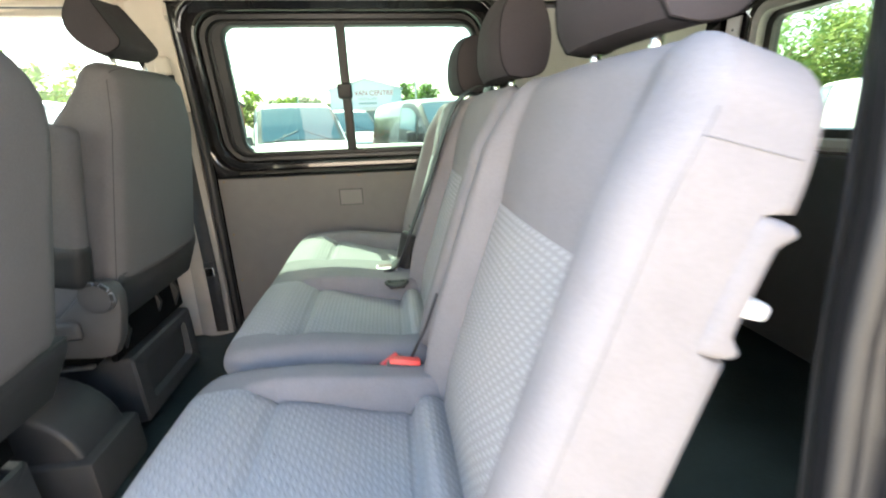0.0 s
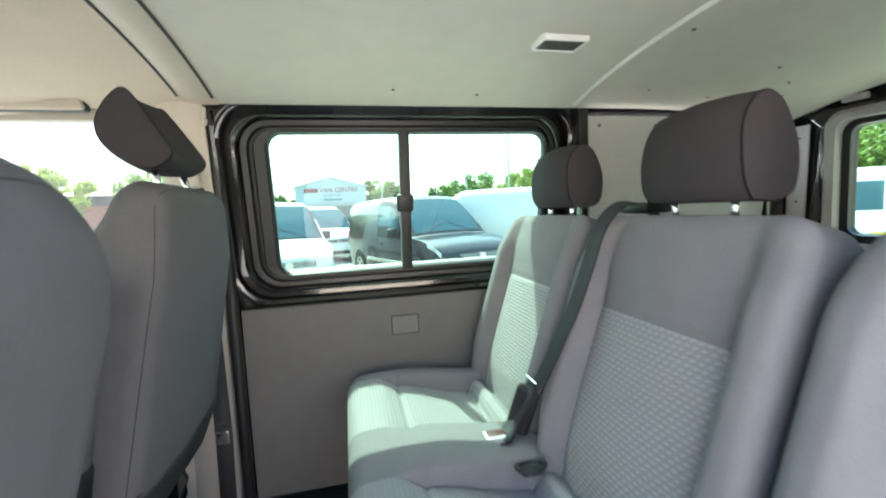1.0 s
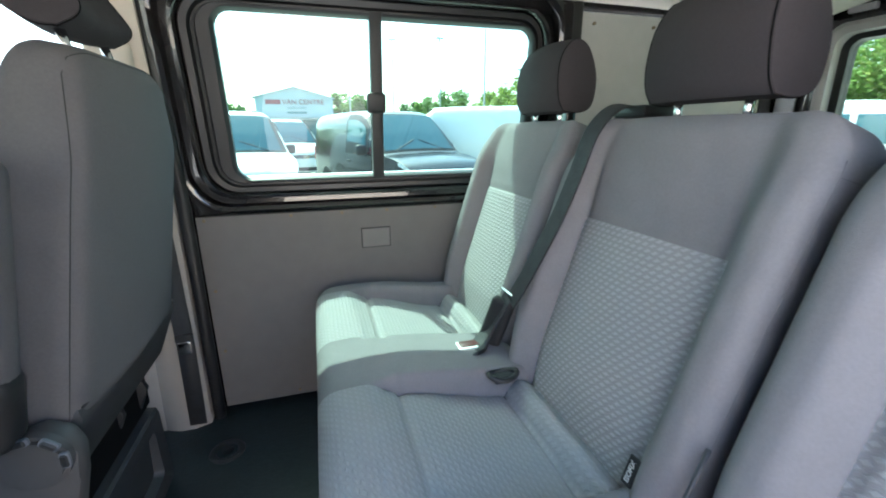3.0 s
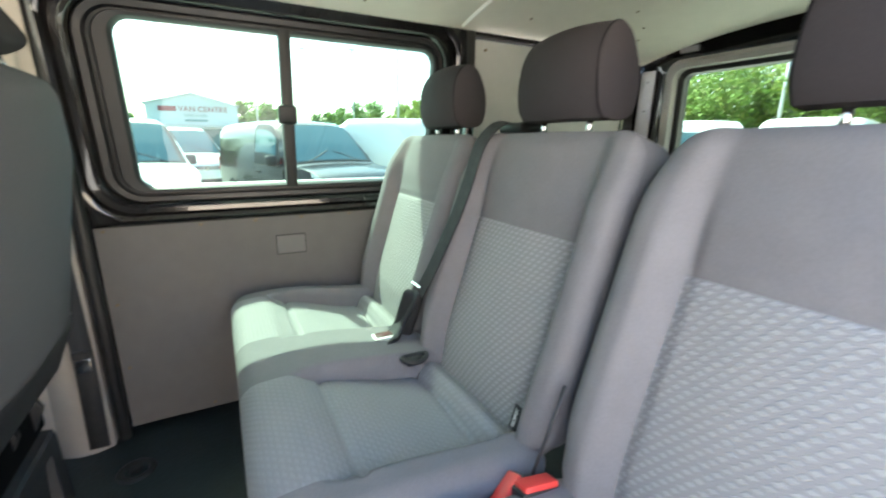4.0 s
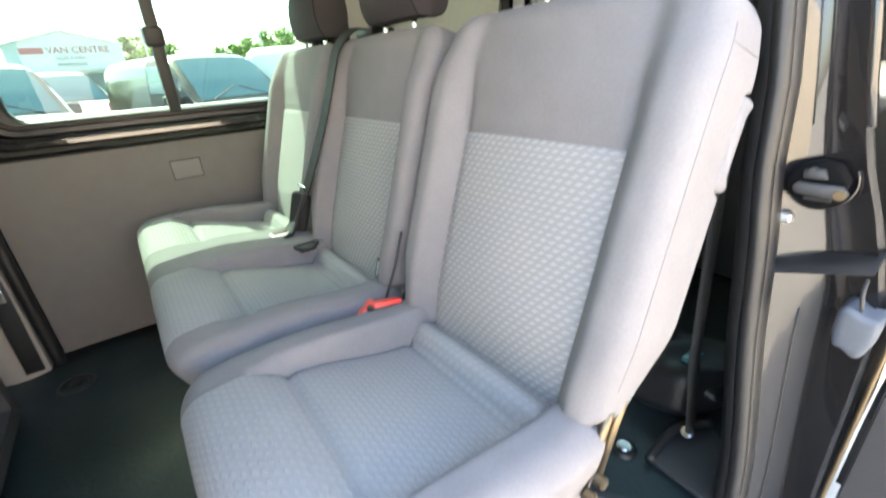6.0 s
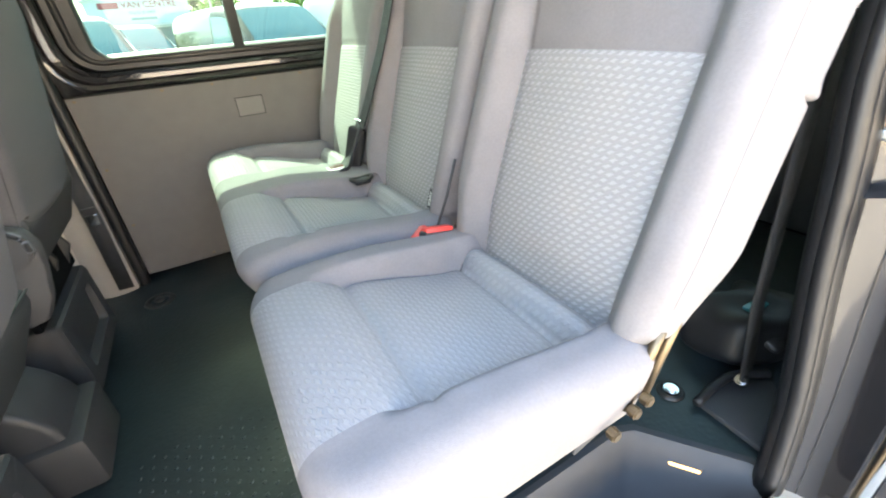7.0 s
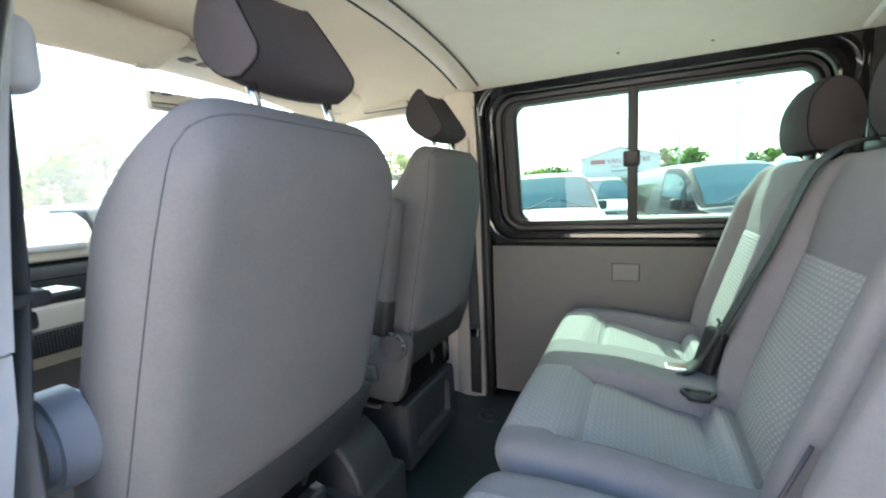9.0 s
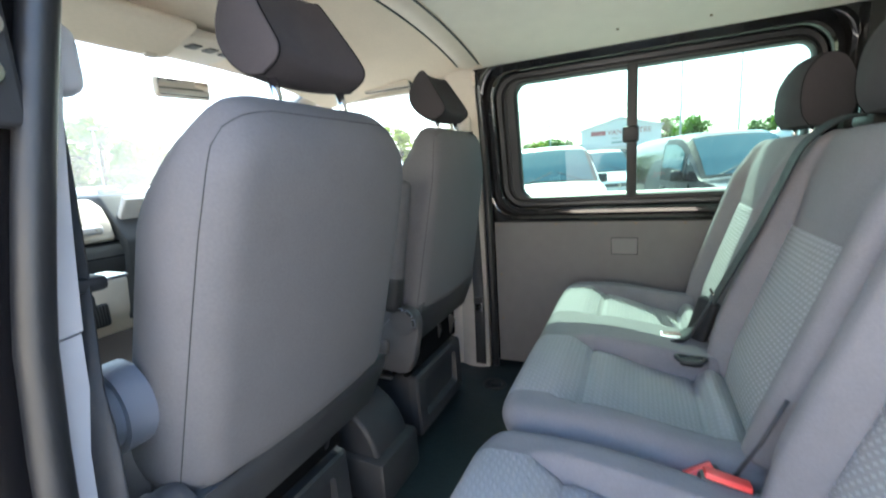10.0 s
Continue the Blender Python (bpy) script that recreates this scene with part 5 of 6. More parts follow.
for y0, y1 in ((0.22, 0.71), (0.97, 1.46)):
    v = thing("sun_visor", "beige folded sun visor below the headliner", "sun visor", m=pose(1.505, (y0 + y1) / 2, 1.240, 0, -17, 0), group="sun visors")
    part("pad", soft_block("pad", (-0.082, -(y1 - y0) / 2, -0.010), (0.082, (y1 - y0) / 2, 0.010), 0.011, 0.02), BEIGE, v, "", True)
    part("clip", box((-0.072, (y1 - y0) / 2 - 0.06, -0.018), (-0.055, (y1 - y0) / 2 - 0.03, -0.006), 0.004), BEIGE_TRIM, v)
oc = thing("overhead_console", "beige overhead console with small dark switches", "console", (1.40, 0.83, 1.268))
part("body", box((-0.10, -0.10, -0.015), (0.13, 0.10, 0.012), 0.012), BEIGE_TRIM, oc, "", "auto")
for y in (-0.05, 0.0, 0.05):
    part("switch", box((0.04, y - 0.015, -0.019), (0.08, y + 0.015, -0.013), 0.002, 1), TRIM, oc)
gh = thing("grab_handle", "beige flush lid of a grab handle over the driver's door", "handle", (1.62, 1.505, 1.25))
lidp = [(-0.105, -0.030), (-0.108, -0.018), (-0.095, 0.004), (-0.06, 0.026), (-0.015, 0.036), (0.03, 0.034), (0.07, 0.020), (0.098, 0.0), (0.108, -0.022), (0.104, -0.030)]
part("shadow_gap", prism([(x * 1.04, z * 1.08) for x, z in lidp], 1, 0.002, 0.02, 0.002), TRIM_DARK, gh, "dark gap round the lid")
part("lid", prism(lidp, 1, -0.010, 0.012, 0.005, 3), BEIGE_TRIM, gh, "beige rounded lid", "auto")
part("finger_slot", box((-0.028, -0.0125, 0.010), (0.022, -0.008, 0.016), 0.002, 1), TRIM_DARK, gh)


# ---- outside ----
GZ = -0.58
ASPHALT = mat("pale worn concrete", (0.37, 0.345, 0.31), 0.9, var=0.2, scale=3, bump=0.5, bscale=60)
W_PAINT = mat("white car paint", (0.78, 0.78, 0.77), 0.3, var=0.03, coat=0.6)
D_PAINT = mat("black car paint", (0.010, 0.011, 0.016), 0.22, var=0.1, coat=0.5)
T_PAINT = mat("teal car paint", (0.12, 0.25, 0.27), 0.3, var=0.05, coat=0.7)
# the teal in this dark glass stands for reflected sky
CAR_GLASS = mat("sky toned car glass", (0.045, 0.115, 0.145), 0.04, var=0.05, spec=0.7)
TYRE = mat("tyre rubber", (0.02, 0.02, 0.02), 0.85, var=0.2)
HEADLAMP = mat("headlamp glass", (0.6, 0.63, 0.65), 0.1, var=0.1, spec=0.8)
TAIL = mat("red tail lamp", (0.55, 0.03, 0.03), 0.2, var=0.1)
PLATE_W = mat("white number plate", (0.75, 0.75, 0.72), 0.5, var=0.03)
PLATE_Y = mat("yellow number plate", (0.75, 0.55, 0.03), 0.5, var=0.03)
CLAD = mat("pale blue grey cladding", (0.50, 0.55, 0.58), 0.6, var=0.06, scale=2)
SIGN_RED = mat("dark red sign letters", (0.25, 0.05, 0.06), 0.6, var=0.05)
SIGN_TEAL = mat("grey sign letters", (0.18, 0.28, 0.30), 0.6, var=0.05)
BARK = mat("bark", (0.12, 0.09, 0.06), 0.95, var=0.3, scale=20)
POST = mat("galvanised post", (0.45, 0.47, 0.48), 0.5, metal=0.6, var=0.1)
BRICK = mat("red brick far off", (0.35, 0.14, 0.10), 0.9, var=0.2, scale=8)


def leaf_material(name, col):
    m = mat(name, col, 0.7, var=0.35, scale=1.5, spec=0.3)
    p = m.node_tree.nodes["Principled BSDF"]
    p.inputs["Subsurface Weight"].default_value = 0.0
    tr = m.node_tree.nodes.new("ShaderNodeBsdfTranslucent")
    mx = m.node_tree.nodes.new("ShaderNodeMixShader")
    tr.inputs[0].default_value = (col[0] * 1.6, col[1] * 1.7, col[2], 1)
    mx.inputs[0].default_value = 0.35
    m.node_tree.links.new(p.outputs[0], mx.inputs[1])
    m.node_tree.links.new(tr.outputs[0], mx.inputs[2])
    m.node_tree.links.new(mx.outputs[0], m.node_tree.nodes["Material Output"].inputs[0])
    return m


LEAF = [leaf_material("leaf green", (0.115, 0.195, 0.035)), leaf_material("leaf yellow green", (0.19, 0.235, 0.042)), leaf_material("leaf dark green", (0.075, 0.14, 0.035))]

bm = bmesh.new()
ext, hole = [(-900, -900), (900, -900), (900, 900), (-900, 900)], None
bm.faces.new([bm.verts.new((x, y, GZ)) for x, y in ext])
structure("ground", bm, ASPHALT, "pale worn concrete car park", "ground")


def vehicle(name, label, at, heading, st, paint, cab, glasses, rear_view=False, wheel_r=0.32, strips=None):
    """A parked vehicle. st: stations (x from the tail, half width, sill, belt, top); cab: stations between which the windscreen lies; glasses: side window spans."""
    s = thing(name, label, "van" if "van" in name else "car", m=pose(at[0], at[1], GZ, 0, 0, heading), group="parked vehicles")
    L = st[-1][0]
    dark = BLACK if paint != W_PAINT else TRIM

    def inter(x):
        """A smooth run through the stations."""
        x = min(max(x, st[0][0]), L)
        for i, (a, b) in enumerate(zip(st, st[1:])):
            if a[0] <= x <= b[0]:
                k = (x - a[0]) / (b[0] - a[0])
                p, n = st[max(i - 1, 0)], st[min(i + 2, len(st) - 1)]
                out = [x]
                for j in range(1, 5):
                    d0 = (b[j] - p[j]) / max(b[0] - p[0], 1e-6) * (b[0] - a[0])
                    d1 = (n[j] - a[j]) / max(n[0] - a[0], 1e-6) * (b[0] - a[0])
                    out.append((2 * k ** 3 - 3 * k * k + 1) * a[j] + (k ** 3 - 2 * k * k + k) * d0 * 0.8 + (3 * k * k - 2 * k ** 3) * b[j] + (k ** 3 - k * k) * d1 * 0.8)
                return tuple(out)
        return st[-1]

    def half(q):
        x, w, zs_, zb, zt = q
        t = max(zt - zb, 0.001)
        wt = w * (1 - 0.15 * min(1, t / 0.8))

        def up(f):
            return (w * 0.985 + (wt - w * 0.985) * f ** 1.2, zb + t * f)
        return [(w * 0.70, zs_ - 0.05), (w * 0.93, zs_ - 0.02), (w * 0.985, zs_ + 0.08), (w * 0.99, zs_ + 0.24), (w, (zs_ + zb) / 2 + 0.10), (w * 0.985, zb),
                up(0.28), up(0.56), up(0.80), (wt - 0.035, zb + t * 0.92), (wt - 0.12, zt - 0.004), (wt * 0.55, zt + 0.012), (wt * 0.2, zt + 0.018)]

    def section(x):
        h = half(inter(x))
        return [(x - L / 2, y, z) for y, z in h] + [(x - L / 2, -y, z) for y, z in reversed(h)]
    N = 26
    xs = sorted({round(a[0] + (b[0] - a[0]) * k / 4, 4) for a, b in zip(st, st[1:]) for k in range(5)})
    bm = bmesh.new()
    rows = [[bm.verts.new(p) for p in section(x)] for x in xs]
    for a, b in zip(rows, rows[1:]):
        for k in range(N):
            bm.faces.new((a[k], a[(k + 1) % N], b[(k + 1) % N], b[k]))
    bm.faces.new(rows[0][::-1])
    bm.faces.new(rows[-1])
    body = part("body", bm, paint, s, "", "auto")

    def patch(x0, x1, i0, i1, off, sg=None, nx=6):
        """A skin over part of the body, between two points of the section; sg picks a flank, None runs over the top."""
        bm = bmesh.new()
        grid = []
        for k in range(nx + 1):
            sec = section(x0 + (x1 - x0) * k / nx)
            pts = [sec[i] for i in range(i0, i1 + 1)] if sg != -1 else [sec[N - 1 - i] for i in range(i0, i1 + 1)]
            grid.append([bm.verts.new(Vector(p) + (Vector((off, 0, off)) if sg is None else Vector((0, sg * off, 0)))) for p in pts])
        for a, b in zip(grid, grid[1:]):
            for k in range(len(a) - 1):
                bm.faces.new((a[k], a[k + 1], b[k + 1], b[k]))
        return bm
    c0, c1 = max(cab), min(cab)
    part("windscreen_gasket", patch(c1 + 0.01, c0 - 0.01, 9, N - 10, 0.006), BLACK, s, "", True)
    part("windscreen", patch(c1 + 0.05, c0 - 0.05, 10, N - 11, 0.014), CAR_GLASS, s, "dark glass", True)
    for sg in (1, -1):
        part("wiper", tube([(c0 - L / 2 - 0.02, sg * 0.55, inter(c0)[4] + 0.03), (c0 - L / 2 - 0.20, sg * 0.05, inter(c0 - 0.2)[4] + 0.04)], 0.012, 6), BLACK, s)
    for x0, x1 in glasses:
        for sg in (1, -1):
            fr = part("window_frame", patch(x0 - 0.03, x1 + 0.03, 5, 9, 0.006, sg), BLACK, s, "", True)
            part("side_window", patch(x0 + 0.03, x1 - 0.05, 6, 8, 0.014, sg), CAR_GLASS, fr, "dark glass", True)
    w0 = st[len(st) // 2][1]
    for x in (0.85, L - 0.85):
        for sg in (1, -1):
            part("wheel_arch", disc((x - L / 2, sg * (w0 - 0.045), wheel_r + 0.01), (0, 1, 0), wheel_r + 0.055, 0.10, 28), BLACK, body)
            w = part("wheel", disc((x - L / 2, sg * (w0 - 0.085), wheel_r), (0, 1, 0), wheel_r, 0.20, 28, 0.03), TYRE, s, "", "auto")
            part("rim", disc((x - L / 2, sg * (w0 + 0.010), wheel_r), (0, 1, 0), wheel_r * 0.68, 0.02, 24, 0.006), ALU, w, "pale wheel rim", "auto")
            for k in range(5):
                a = radians(72 * k + 20)
                part("rim_opening", disc((x - L / 2 + wheel_r * 0.43 * math.cos(a), sg * (w0 + 0.018), wheel_r + wheel_r * 0.43 * math.sin(a)), (0, 1, 0), wheel_r * 0.13, 0.012, 8), TYRE, w)
    f = st[-1]
    xf = f[0] - L / 2
    fz = inter(L - 0.35)[4]
    for sg in (1, -1):
        lamp_at = part("headlamp", patch(L - 0.44, L - 0.10, 5, 8, 0.007, sg), HEADLAMP, s, "clear headlamp", True)
        part("reflector", patch(L - 0.36, L - 0.20, 6, 7, 0.012, sg, 3), STEEL, lamp_at, "", True)
        part("tail_lamp", soft_block("tail", (-L / 2 - 0.025, sg * w0 * 0.89 - 0.065, 0.80), (-L / 2 + 0.06, sg * w0 * 0.89 + 0.065, 1.12), 0.025, 0.03), TAIL, s, "red tail lamp", True)
        mz = inter(c0 - 0.45)[3] + 0.02
        mm = part("door_mirror", soft_block("mirror", (c0 - L / 2 - 0.58, sg * (w0 + 0.11) - 0.10, mz), (c0 - L / 2 - 0.44, sg * (w0 + 0.11) + 0.10, mz + 0.19), 0.05, 0.04), dark, s, "", True)
        part("mirror_arm", tube([(c0 - L / 2 - 0.50, sg * (w0 - 0.05), mz + 0.02), (c0 - L / 2 - 0.51, sg * (w0 + 0.06), mz + 0.05)], 0.025, 8), BLACK, mm)
        part("side_strip", box((0.9 - L / 2 + wheel_r + 0.06, sg * (w0 + 0.002) - 0.014, 0.50), (L / 2 - 0.9 - wheel_r - 0.06, sg * (w0 + 0.002) + 0.014, 0.57), 0.008), strips or dark, s, "bright side strip" if strips else "", "auto")
        if strips:
            part("sill_strip", box((0.9 - L / 2 + wheel_r + 0.06, sg * (w0 - 0.004) - 0.014, 0.27), (L / 2 - 0.9 - wheel_r - 0.06, sg * (w0 - 0.004) + 0.014, 0.31), 0.008), strips, s, "bright sill strip", "auto")
        dx = glasses[-1][0] - 0.04
        for x in (dx, min(glasses[-1][1] + 0.20, L - 0.85 - wheel_r - 0.05)):
            part("door_gap", box((x - L / 2 - 0.006, sg * (w0 - 0.004) - 0.008, 0.34), (x - L / 2 + 0.006, sg * (w0 - 0.004) + 0.008, inter(x)[3] - 0.03), 0.001, 1), BLACK, body)
        part("door_handle", box((dx - L / 2 + 0.06, sg * (w0 + 0.010) - 0.014, inter(dx)[3] - 0.16), (dx - L / 2 + 0.24, sg * (w0 + 0.010) + 0.014, inter(dx)[3] - 0.125), 0.008), dark, s, "", "auto")
    gz = f[4]
    part("grille", soft_block("grille", (xf - 0.10, -0.46, gz - 0.02), (xf + 0.012, 0.46, gz + 0.10), 0.03, 0.04), BLACK, s, "dark grille", True)
    for k in range(3):
        part("grille_bar", box((xf + 0.008, -0.43, gz + 0.000 + 0.034 * k), (xf + 0.020, 0.43, gz + 0.012 + 0.034 * k), 0.003, 1), STEEL, s)
    part("badge", disc((xf + 0.024, 0, gz + 0.04), (1, 0, 0), 0.066, 0.015, 24), STEEL, s, "round bright badge")
    part("bumper", soft_block("bumper", (xf - 0.30, -f[1] - 0.07, 0.22), (xf + 0.06, f[1] + 0.07, 0.52), 0.09, 0.06, lambda p: np.array((p[0] - 0.16 * (p[1] / f[1]) ** 4 * 0.6, p[1], p[2]))), paint, s, "", True)
    part("lower_grille", box((xf + 0.02, -0.50, 0.28), (xf + 0.067, 0.50, 0.40), 0.02), BLACK, s)
    part("number_plate", box((xf + 0.055, -0.26, 0.42), (xf + 0.080, 0.26, 0.53), 0.004), PLATE_W, s, "white number plate with plain bars")
    part("number_plate", box((-L / 2 - 0.03, -0.26, 0.62), (-L / 2 + 0.01, 0.26, 0.73), 0.004), PLATE_Y, s, "yellow number plate")
    part("rear_bumper", soft_block("bumper", (-L / 2 - 0.09, -w0, 0.28), (-L / 2 + 0.15, w0, 0.52), 0.07, 0.07), BLACK if paint != T_PAINT else ALU, s, "", True)
    if rear_view:
        q = st[1]
        for y0, y1 in rear_view:
            part("rear_window", box((-L / 2 - 0.012, y0, 1.15), (-L / 2 + 0.03, y1, 1.15 + (q[4] - 1.15) * 0.70), 0.02), CAR_GLASS, s, "dark glass")
    return s


SMALL_VAN = [(0.0, 0.84, 0.30, 1.02, 1.70), (0.12, 0.88, 0.24, 1.04, 1.78), (1.2, 0.90, 0.22, 1.04, 1.82), (2.3, 0.90, 0.22, 1.02, 1.82), (2.62, 0.90, 0.22, 1.01, 1.74), (3.0, 0.89, 0.22, 1.0, 1.43), (3.38, 0.88, 0.22, 0.98, 1.07), (3.75, 0.87, 0.23, 0.93, 1.01), (4.10, 0.83, 0.24, 0.84, 0.92), (4.30, 0.77, 0.27, 0.70, 0.80), (4.38, 0.70, 0.30, 0.58, 0.66)]
PANEL_VAN = [(0.0, 0.90, 0.34, 1.10, 1.86), (0.15, 0.94, 0.28, 1.10, 1.95), (1.6, 0.95, 0.26, 1.10, 1.97), (3.4, 0.95, 0.26, 1.08, 1.96), (3.85, 0.95, 0.26, 1.06, 1.84), (4.45, 0.93, 0.26, 1.04, 1.18), (4.75, 0.88, 0.28, 0.94, 1.02), (4.95, 0.80, 0.30, 0.76, 0.86)]
PICKUP = [(0.0, 0.86, 0.45, 1.02, 1.52), (0.10, 0.90, 0.40, 1.04, 1.62), (1.0, 0.92, 0.38, 1.06, 1.72), (2.6, 0.92, 0.36, 1.06, 1.78), (3.1, 0.92, 0.36, 1.06, 1.72), (3.75, 0.91, 0.36, 1.04, 1.12), (4.6, 0.88, 0.38, 0.96, 1.02), (5.0, 0.80, 0.42, 0.80, 0.88)]
vehicle("parked_van", "black small panel van with bright strips, parked nose out", (3.89, 9.23), -70.8, SMALL_VAN, D_PAINT, (3.38, 2.62), [(1.95, 2.85)], strips=ALU)
vehicle("parked_van", "white small van parked nose out", (0.75, 9.75), -74, SMALL_VAN, W_PAINT, (3.38, 2.62), [(1.95, 2.85)])
vehicle("parked_van", "white small van behind the others", (1.3, 16.0), -70, SMALL_VAN, W_PAINT, (3.38, 2.62), [(1.95, 2.85)])
vehicle("parked_van", "white long panel van parked side on", (7.5, 9.7), -24, PANEL_VAN, W_PAINT, (4.45, 3.85), [(2.75, 3.8)])
vehicle("parked_van", "white panel van in the far row", (6.6, 15.5), -60, PANEL_VAN, W_PAINT, (4.45, 3.85), [(2.75, 3.8)])
vehicle("parked_van", "white panel van in the far row", (9.6, 13.5), -60, PANEL_VAN, W_PAINT, (4.45, 3.85), [(2.75, 3.8)])
vehicle("parked_van", "white panel van beyond the driver's window", (-4.2, 9.0), -75, PANEL_VAN, W_PAINT, (4.45, 3.85), [(2.75, 3.8)])
vehicle("parked_van", "white panel van behind the rear doors", (13.5, 8.2), 60, PANEL_VAN, W_PAINT, (4.45, 3.85), [(2.75, 3.8)], [(-0.75, -0.06), (0.06, 0.75)])
vehicle("parked_van", "white van seen from behind with red tail lamps", (15.0, 4.9), 12, PANEL_VAN, W_PAINT, (4.45, 3.85), [(2.75, 3.8)], [(-0.75, -0.06), (0.06, 0.75)])
vehicle("parked_pickup", "teal pickup with a hard top seen from behind", (13.4, 2.9), 8, PICKUP, T_PAINT, (3.75, 3.1), [(0.3, 1.3), (1.7, 2.9)], [(-0.70, 0.70)])
for k, (x, y, h) in enumerate(((-19, 10.5, 80), (-22.5, 16.0, 85), (-20, 6.5, 95), (-24, 21, 80), (-19, 2.0, 95), (-25, 12.5, 88))):
    vehicle("parked_van", "white van parked ahead in the sun", (x, y), h, SMALL_VAN, W_PAINT, (3.38, 2.62), [(1.95, 2.85)])


def clump_crown(center, radii, n, size, seed, squash=1.0):
    """A crown of many small leaf blades gathered in clumps with gaps between."""
    rnd = random.Random(seed)
    verts, faces = [], []
    clumps = []
    for _ in range(max(8, n // 60)):
        while True:
            p = Vector((rnd.uniform(-1, 1), rnd.uniform(-1, 1), rnd.uniform(-1, 1)))
            if 0.45 < p.length < 1:
                break
        clumps.append((Vector((p.x * radii[0], p.y * radii[1], p.z * radii[2] * squash)) + Vector(center), rnd.uniform(0.18, 0.36) * min(radii)))
    for _ in range(n):
        c, r = rnd.choice(clumps)
        d = Vector((rnd.gauss(0, 1), rnd.gauss(0, 1), rnd.gauss(0, 1))).normalized() * r * rnd.uniform(0.5, 1.15)
        p = c + d
        a = Vector((rnd.gauss(0, 1), rnd.gauss(0, 1), rnd.gauss(0, 0.6))).normalized()
        b = a.orthogonal().normalized()
        s = size * rnd.uniform(0.6, 1.3)
        i = len(verts)
        verts += [tuple(p - a * s), tuple(p + b * s * 0.45), tuple(p + a * s), tuple(p - b * s * 0.45)]
        faces.append((i, i + 1, i + 2, i + 3))
    return from_lists("crown", verts, faces)


def tree(x, y, h, spread, seed, n=2600, size=0.22, leaf=0):
    rnd = random.Random(seed)
    t = thing("tree", "broad leafy green tree beyond the car park", "tree", (x, y, GZ), "trees beyond the car park")
    bm = bmesh.new()
    add_tube(bm, [(0, 0, 0), (0.05, 0.02, h * 0.3), (0.0, 0.1, h * 0.7)], [0.05 * h * 0.6, 0.035 * h * 0.6, 0.012 * h], 8)
    for k in range(6):
        a = k * 1.05 + rnd.random()
        z = h * (0.25 + 0.07 * k)
        add_tube(bm, [(0, 0.02, z), (spread * 0.35 * math.cos(a), spread * 0.35 * math.sin(a), z + h * 0.14), (spread * 0.7 * math.cos(a), spread * 0.7 * math.sin(a), z + h * 0.22)], [0.014 * h, 0.009 * h, 0.004 * h], 6)
    part("trunk", bm, BARK, t, "", True)
    part("crown", clump_crown((0, 0, h * 0.60), (spread, spread, h * 0.40), n, size, seed), LEAF[leaf], t)
    return t


def polar(az, dist, x0=2.37, y0=0.38):
    return x0 + dist * math.cos(radians(az)), y0 + dist * math.sin(radians(az))


for k, (az, dist, h, sp, lf) in enumerate(((100.5, 70, 5.2, 4.5, 2), (98.2, 75, 5.0, 4, 2), (86.6, 66, 6.6, 3.2, 0), (84.8, 62, 6.2, 2.6, 0), (78.2, 72, 4.6, 3.4, 2), (76.3, 70, 5.6, 3.4, 2), (74.2, 68, 6.3, 3.4, 0), (71.8, 66, 7.0, 4.0, 0),
                                           (69.2, 66, 5.9, 3.6, 1), (66.6, 60, 6.6, 3.6, 1), (64.2, 52, 6.8, 3.4, 1), (61.5, 48, 7.2, 3.6, 1), (58, 46, 7.5, 4, 0), (54, 46, 7.5, 4, 1), (104, 60, 5.5, 4, 1), (112, 50, 6, 4, 0), (120, 50, 6.5, 4, 1), (128, 45, 7, 4, 0))):
    x, y = polar(az, dist)
    tree(x, y, h, sp, 100 + k, 1600, 0.34, lf)
for k, (az, dist, h, sp, lf) in enumerate(((44, 26, 5.8, 3.2, 0), (37, 25, 5.6, 3.0, 1), (30.5, 24, 5.4, 2.8, 0), (25, 24, 5.8, 2.8, 1), (20, 23, 5.6, 2.6, 0), (15, 23, 6.0, 2.8, 1), (9.5, 24, 6.2, 3.0, 0), (4, 22, 7.0, 3.2, 1), (-3, 19, 7.5, 3.2, 1), (-10, 18, 7.5, 3, 0))):
    x, y = polar(az, dist, 2.4, 0.1)
    tree(x, y, h, sp, 200 + k, 10000, 0.105, lf)
for k, (az, dist, h, sp, lf) in enumerate(((158.5, 34, 5.2, 3.2, 1), (153.2, 32, 5.4, 2.6, 0), (149, 36, 4.6, 3, 1), (144, 40, 5, 3.4, 0), (164, 36, 5, 3.4, 0), (138, 42, 5, 3.4, 1))):
    x, y = polar(az, dist, 2.56, 0.0)
    tree(x, y, h, sp, 300 + k, 2200, 0.26, lf)

# low hedge that closes the rear of the yard
hv = thing("hedge", "dense green hedge along the yard", "hedge", (0, 0, GZ))
for k in range(9):
    x, y = polar(46 - 6.5 * k, 24.5, 2.4, 0.1)
    part("crown", clump_crown((x, y, 1.7), (2.0, 2.2, 1.9), 5000, 0.11, 400 + k), LEAF[(0, 2)[k % 2]], hv)


# unseen plain wall, added to bounce warm sunlight in through the open door
BOUNCE_CREAM = mat("cream bounce wall", (0.64, 0.55, 0.44), 0.9, var=0.08, scale=2, bump=0.3, bscale=40)
structure("bounce_wall", box((-16.0, -9.4, GZ), (15.0, -9.0, GZ + 4.6), 0.02), BOUNCE_CREAM, "unseen plain cream wall added to bounce light", "wall")

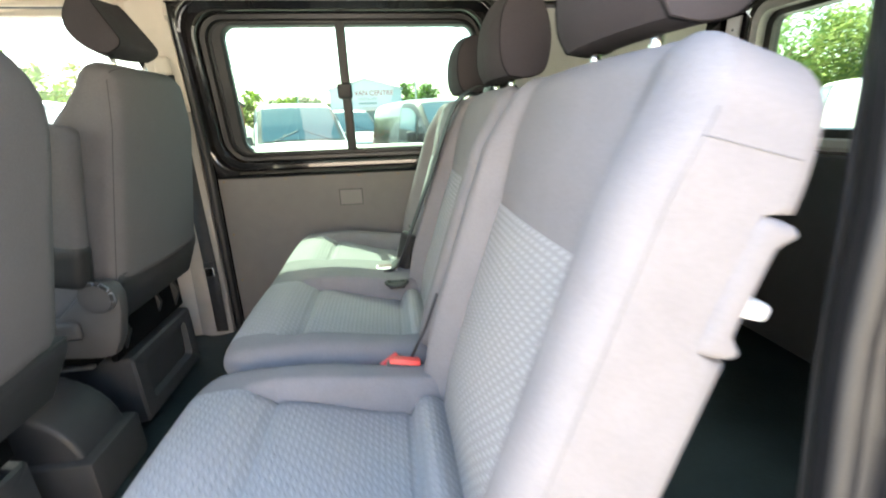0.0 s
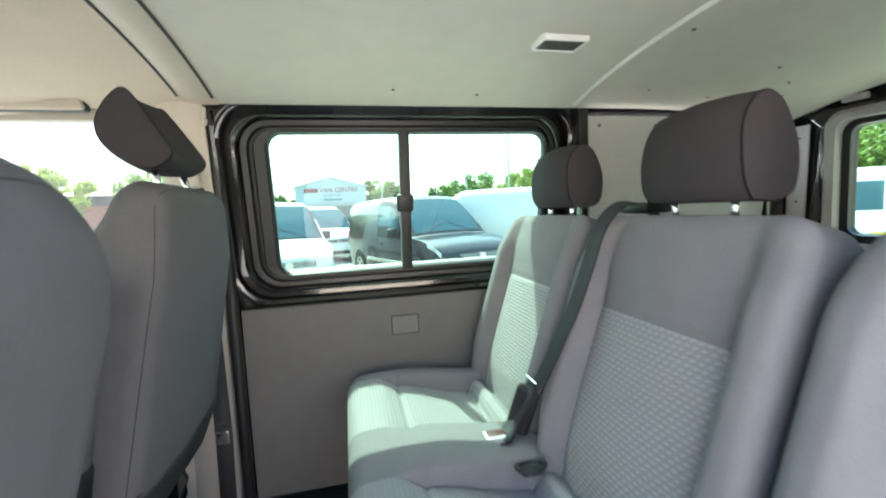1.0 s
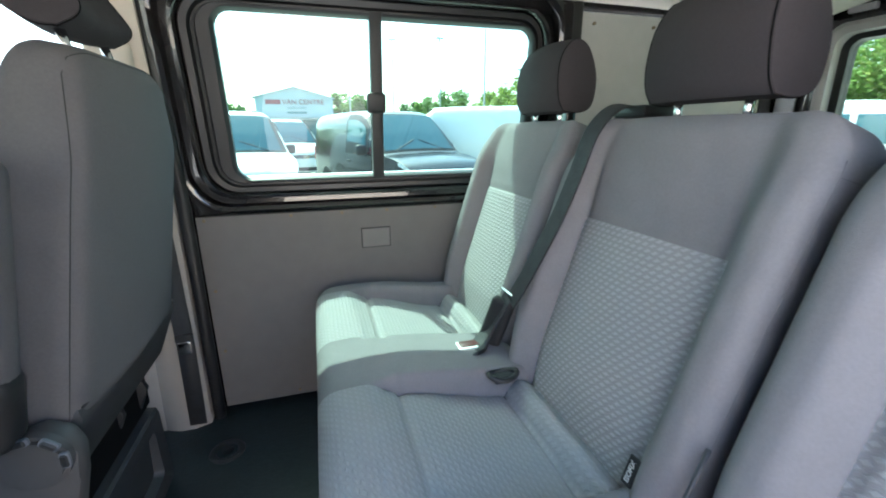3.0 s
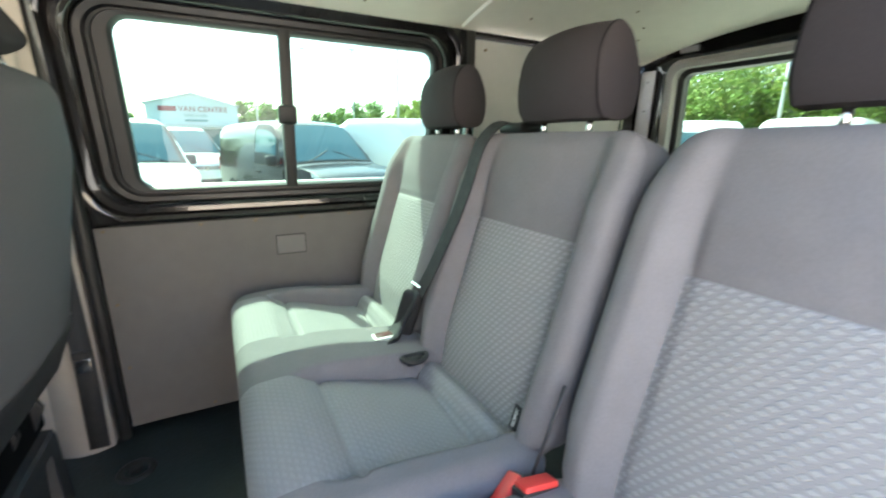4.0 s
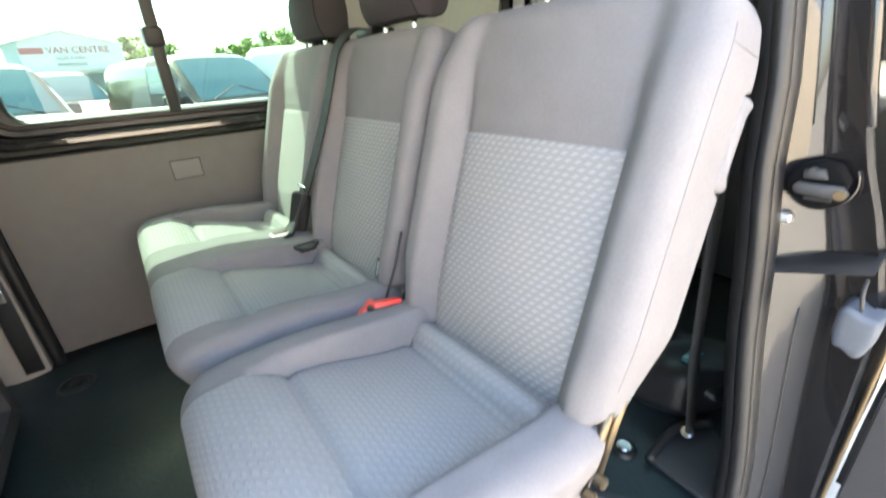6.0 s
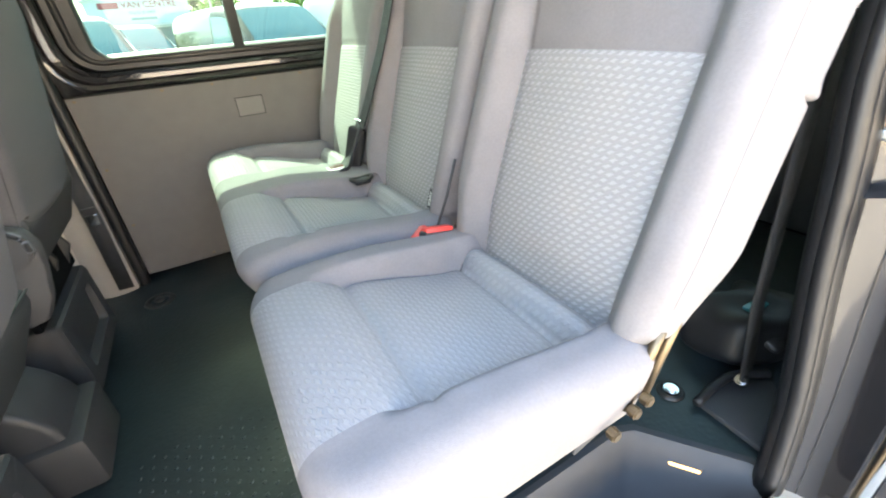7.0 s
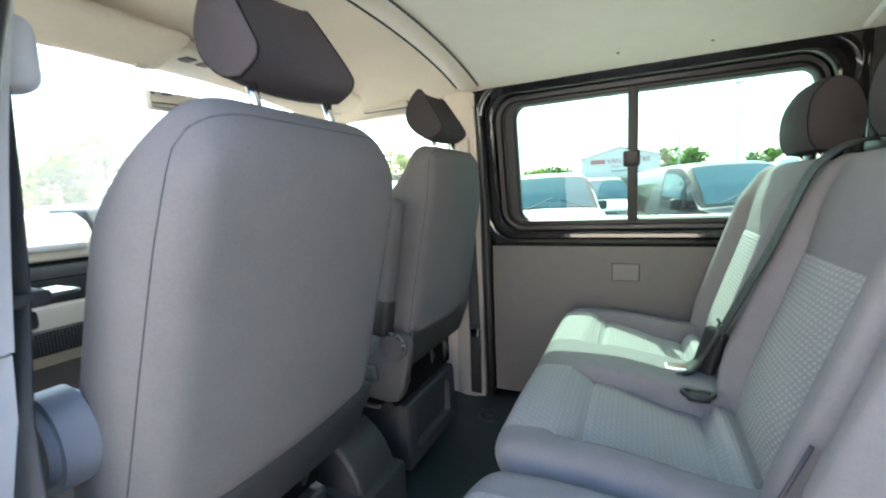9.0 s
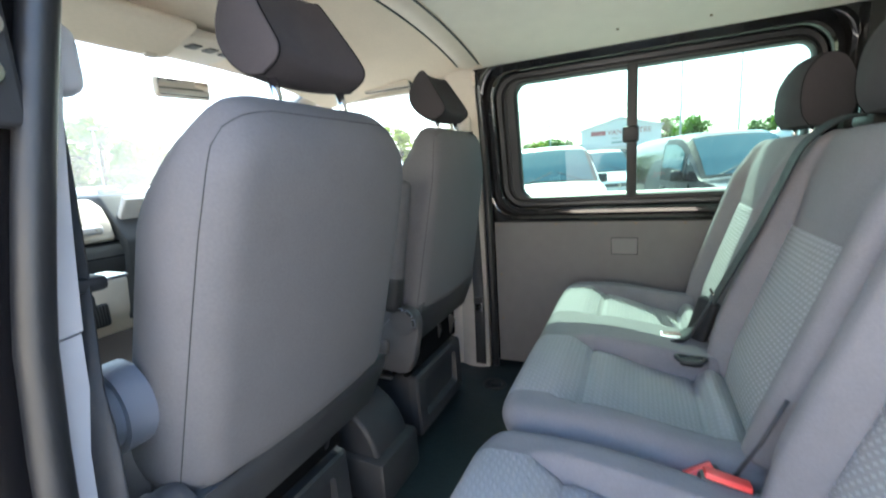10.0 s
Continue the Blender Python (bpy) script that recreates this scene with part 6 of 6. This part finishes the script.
# dealer's building with its sign
bl = thing("showroom_building", "pale clad gabled building with a lettered sign", "building", m=pose(*polar(91.8, 60), GZ, 0, 0, 1.8))
part("wall", prism([(-4.75, 0.0), (4.75, 0.0), (4.75, 5.55), (0.0, 6.75), (-4.75, 5.55)], 1, 0.0, 14.0), CLAD, bl, "pale blue grey cladding")
for s in (-1, 1):
    part("roof", prism([(s * 5.0, 5.45), (0.0, 6.78), (0.0, 6.90), (s * 5.0, 5.58)], 1, -0.3, 14.2), POST, bl, "grey sheet roof")
part("canopy", box((-4.9, -0.5, 3.0), (4.9, 0.0, 3.25), 0.02), POST, bl)
part("shop_window", box((-4.2, -0.05, 0.3), (4.2, 0.02, 2.8), 0.02), CAR_GLASS, bl, "dark shop window")
sign = pose(0, -0.06, 5.05, 90, 0, 0)
part("sign_bar", box((-3.55, -0.08, 4.75), (-1.75, -0.02, 5.30), 0.02), SIGN_RED, bl, "dark red bar in place of a name")
lettering("VAN CENTRE", 0.86, SIGN_RED, bl, pose(1.05, -0.06, 5.02, 90, 0, 0), "sign_lettering", 0.02)
lettering("SALES & HIRE", 0.42, SIGN_TEAL, bl, pose(0.2, -0.06, 4.3, 90, 0, 0), "sign_lettering", 0.02)
part("sign_bar", box((-1.0, -0.08, 3.62), (1.4, -0.02, 3.86), 0.02), SIGN_TEAL, bl, "grey bar of unreadable writing")
br = thing("brick_building", "low red brick building beyond the driver's window", "building", m=pose(*polar(116, 55), GZ, 0, 0, 20))
part("wall", box((-9, 0, 0), (9, 8, 3.6)), BRICK, br)
part("roof", prism([(-9.4, 3.6), (9.4, 3.6), (8.0, 4.6), (-8.0, 4.6)], 1, -0.3, 8.3), TRIM_DARK, br)

for az, dist, h in ((85.15, 34, 9.5), (79.6, 40, 9), (73.6, 42, 9.5), (67.9, 30, 9), (100.2, 60, 6.5), (63.5, 48, 7.5), (18.6, 19, 7.0), (24.2, 21, 6.5), (153.9, 30, 5)):
    x, y = polar(az, dist)
    p = thing("lamp_post", "tall slim galvanised lamp post", "lamp post", (x, y, GZ), "lamp posts")
    part("pole", tube([(0, 0, 0), (0, 0, h * 0.5), (0, 0, h)], [0.075, 0.06, 0.045], 10), POST, p, "", True)
    part("lantern", box((-0.35, -0.12, h - 0.03), (0.35, 0.12, h + 0.10), 0.03), POST, p)
sg = thing("yard_sign", "small white sign board on posts", "sign", m=pose(*polar(70.6, 30), GZ, 0, 0, -20))
part("board", box((-0.65, -0.03, 1.9), (0.65, 0.03, 2.75), 0.02), W_PAINT, sg)
for x in (-0.5, 0.5):
    part("leg", tube([(x, 0.06, 0), (x, 0.06, 2.6)], 0.04, 8), POST, sg)
part("writing_bar", box((-0.4, -0.045, 2.25), (0.4, -0.03, 2.42), 0.004), SIGN_TEAL, sg)
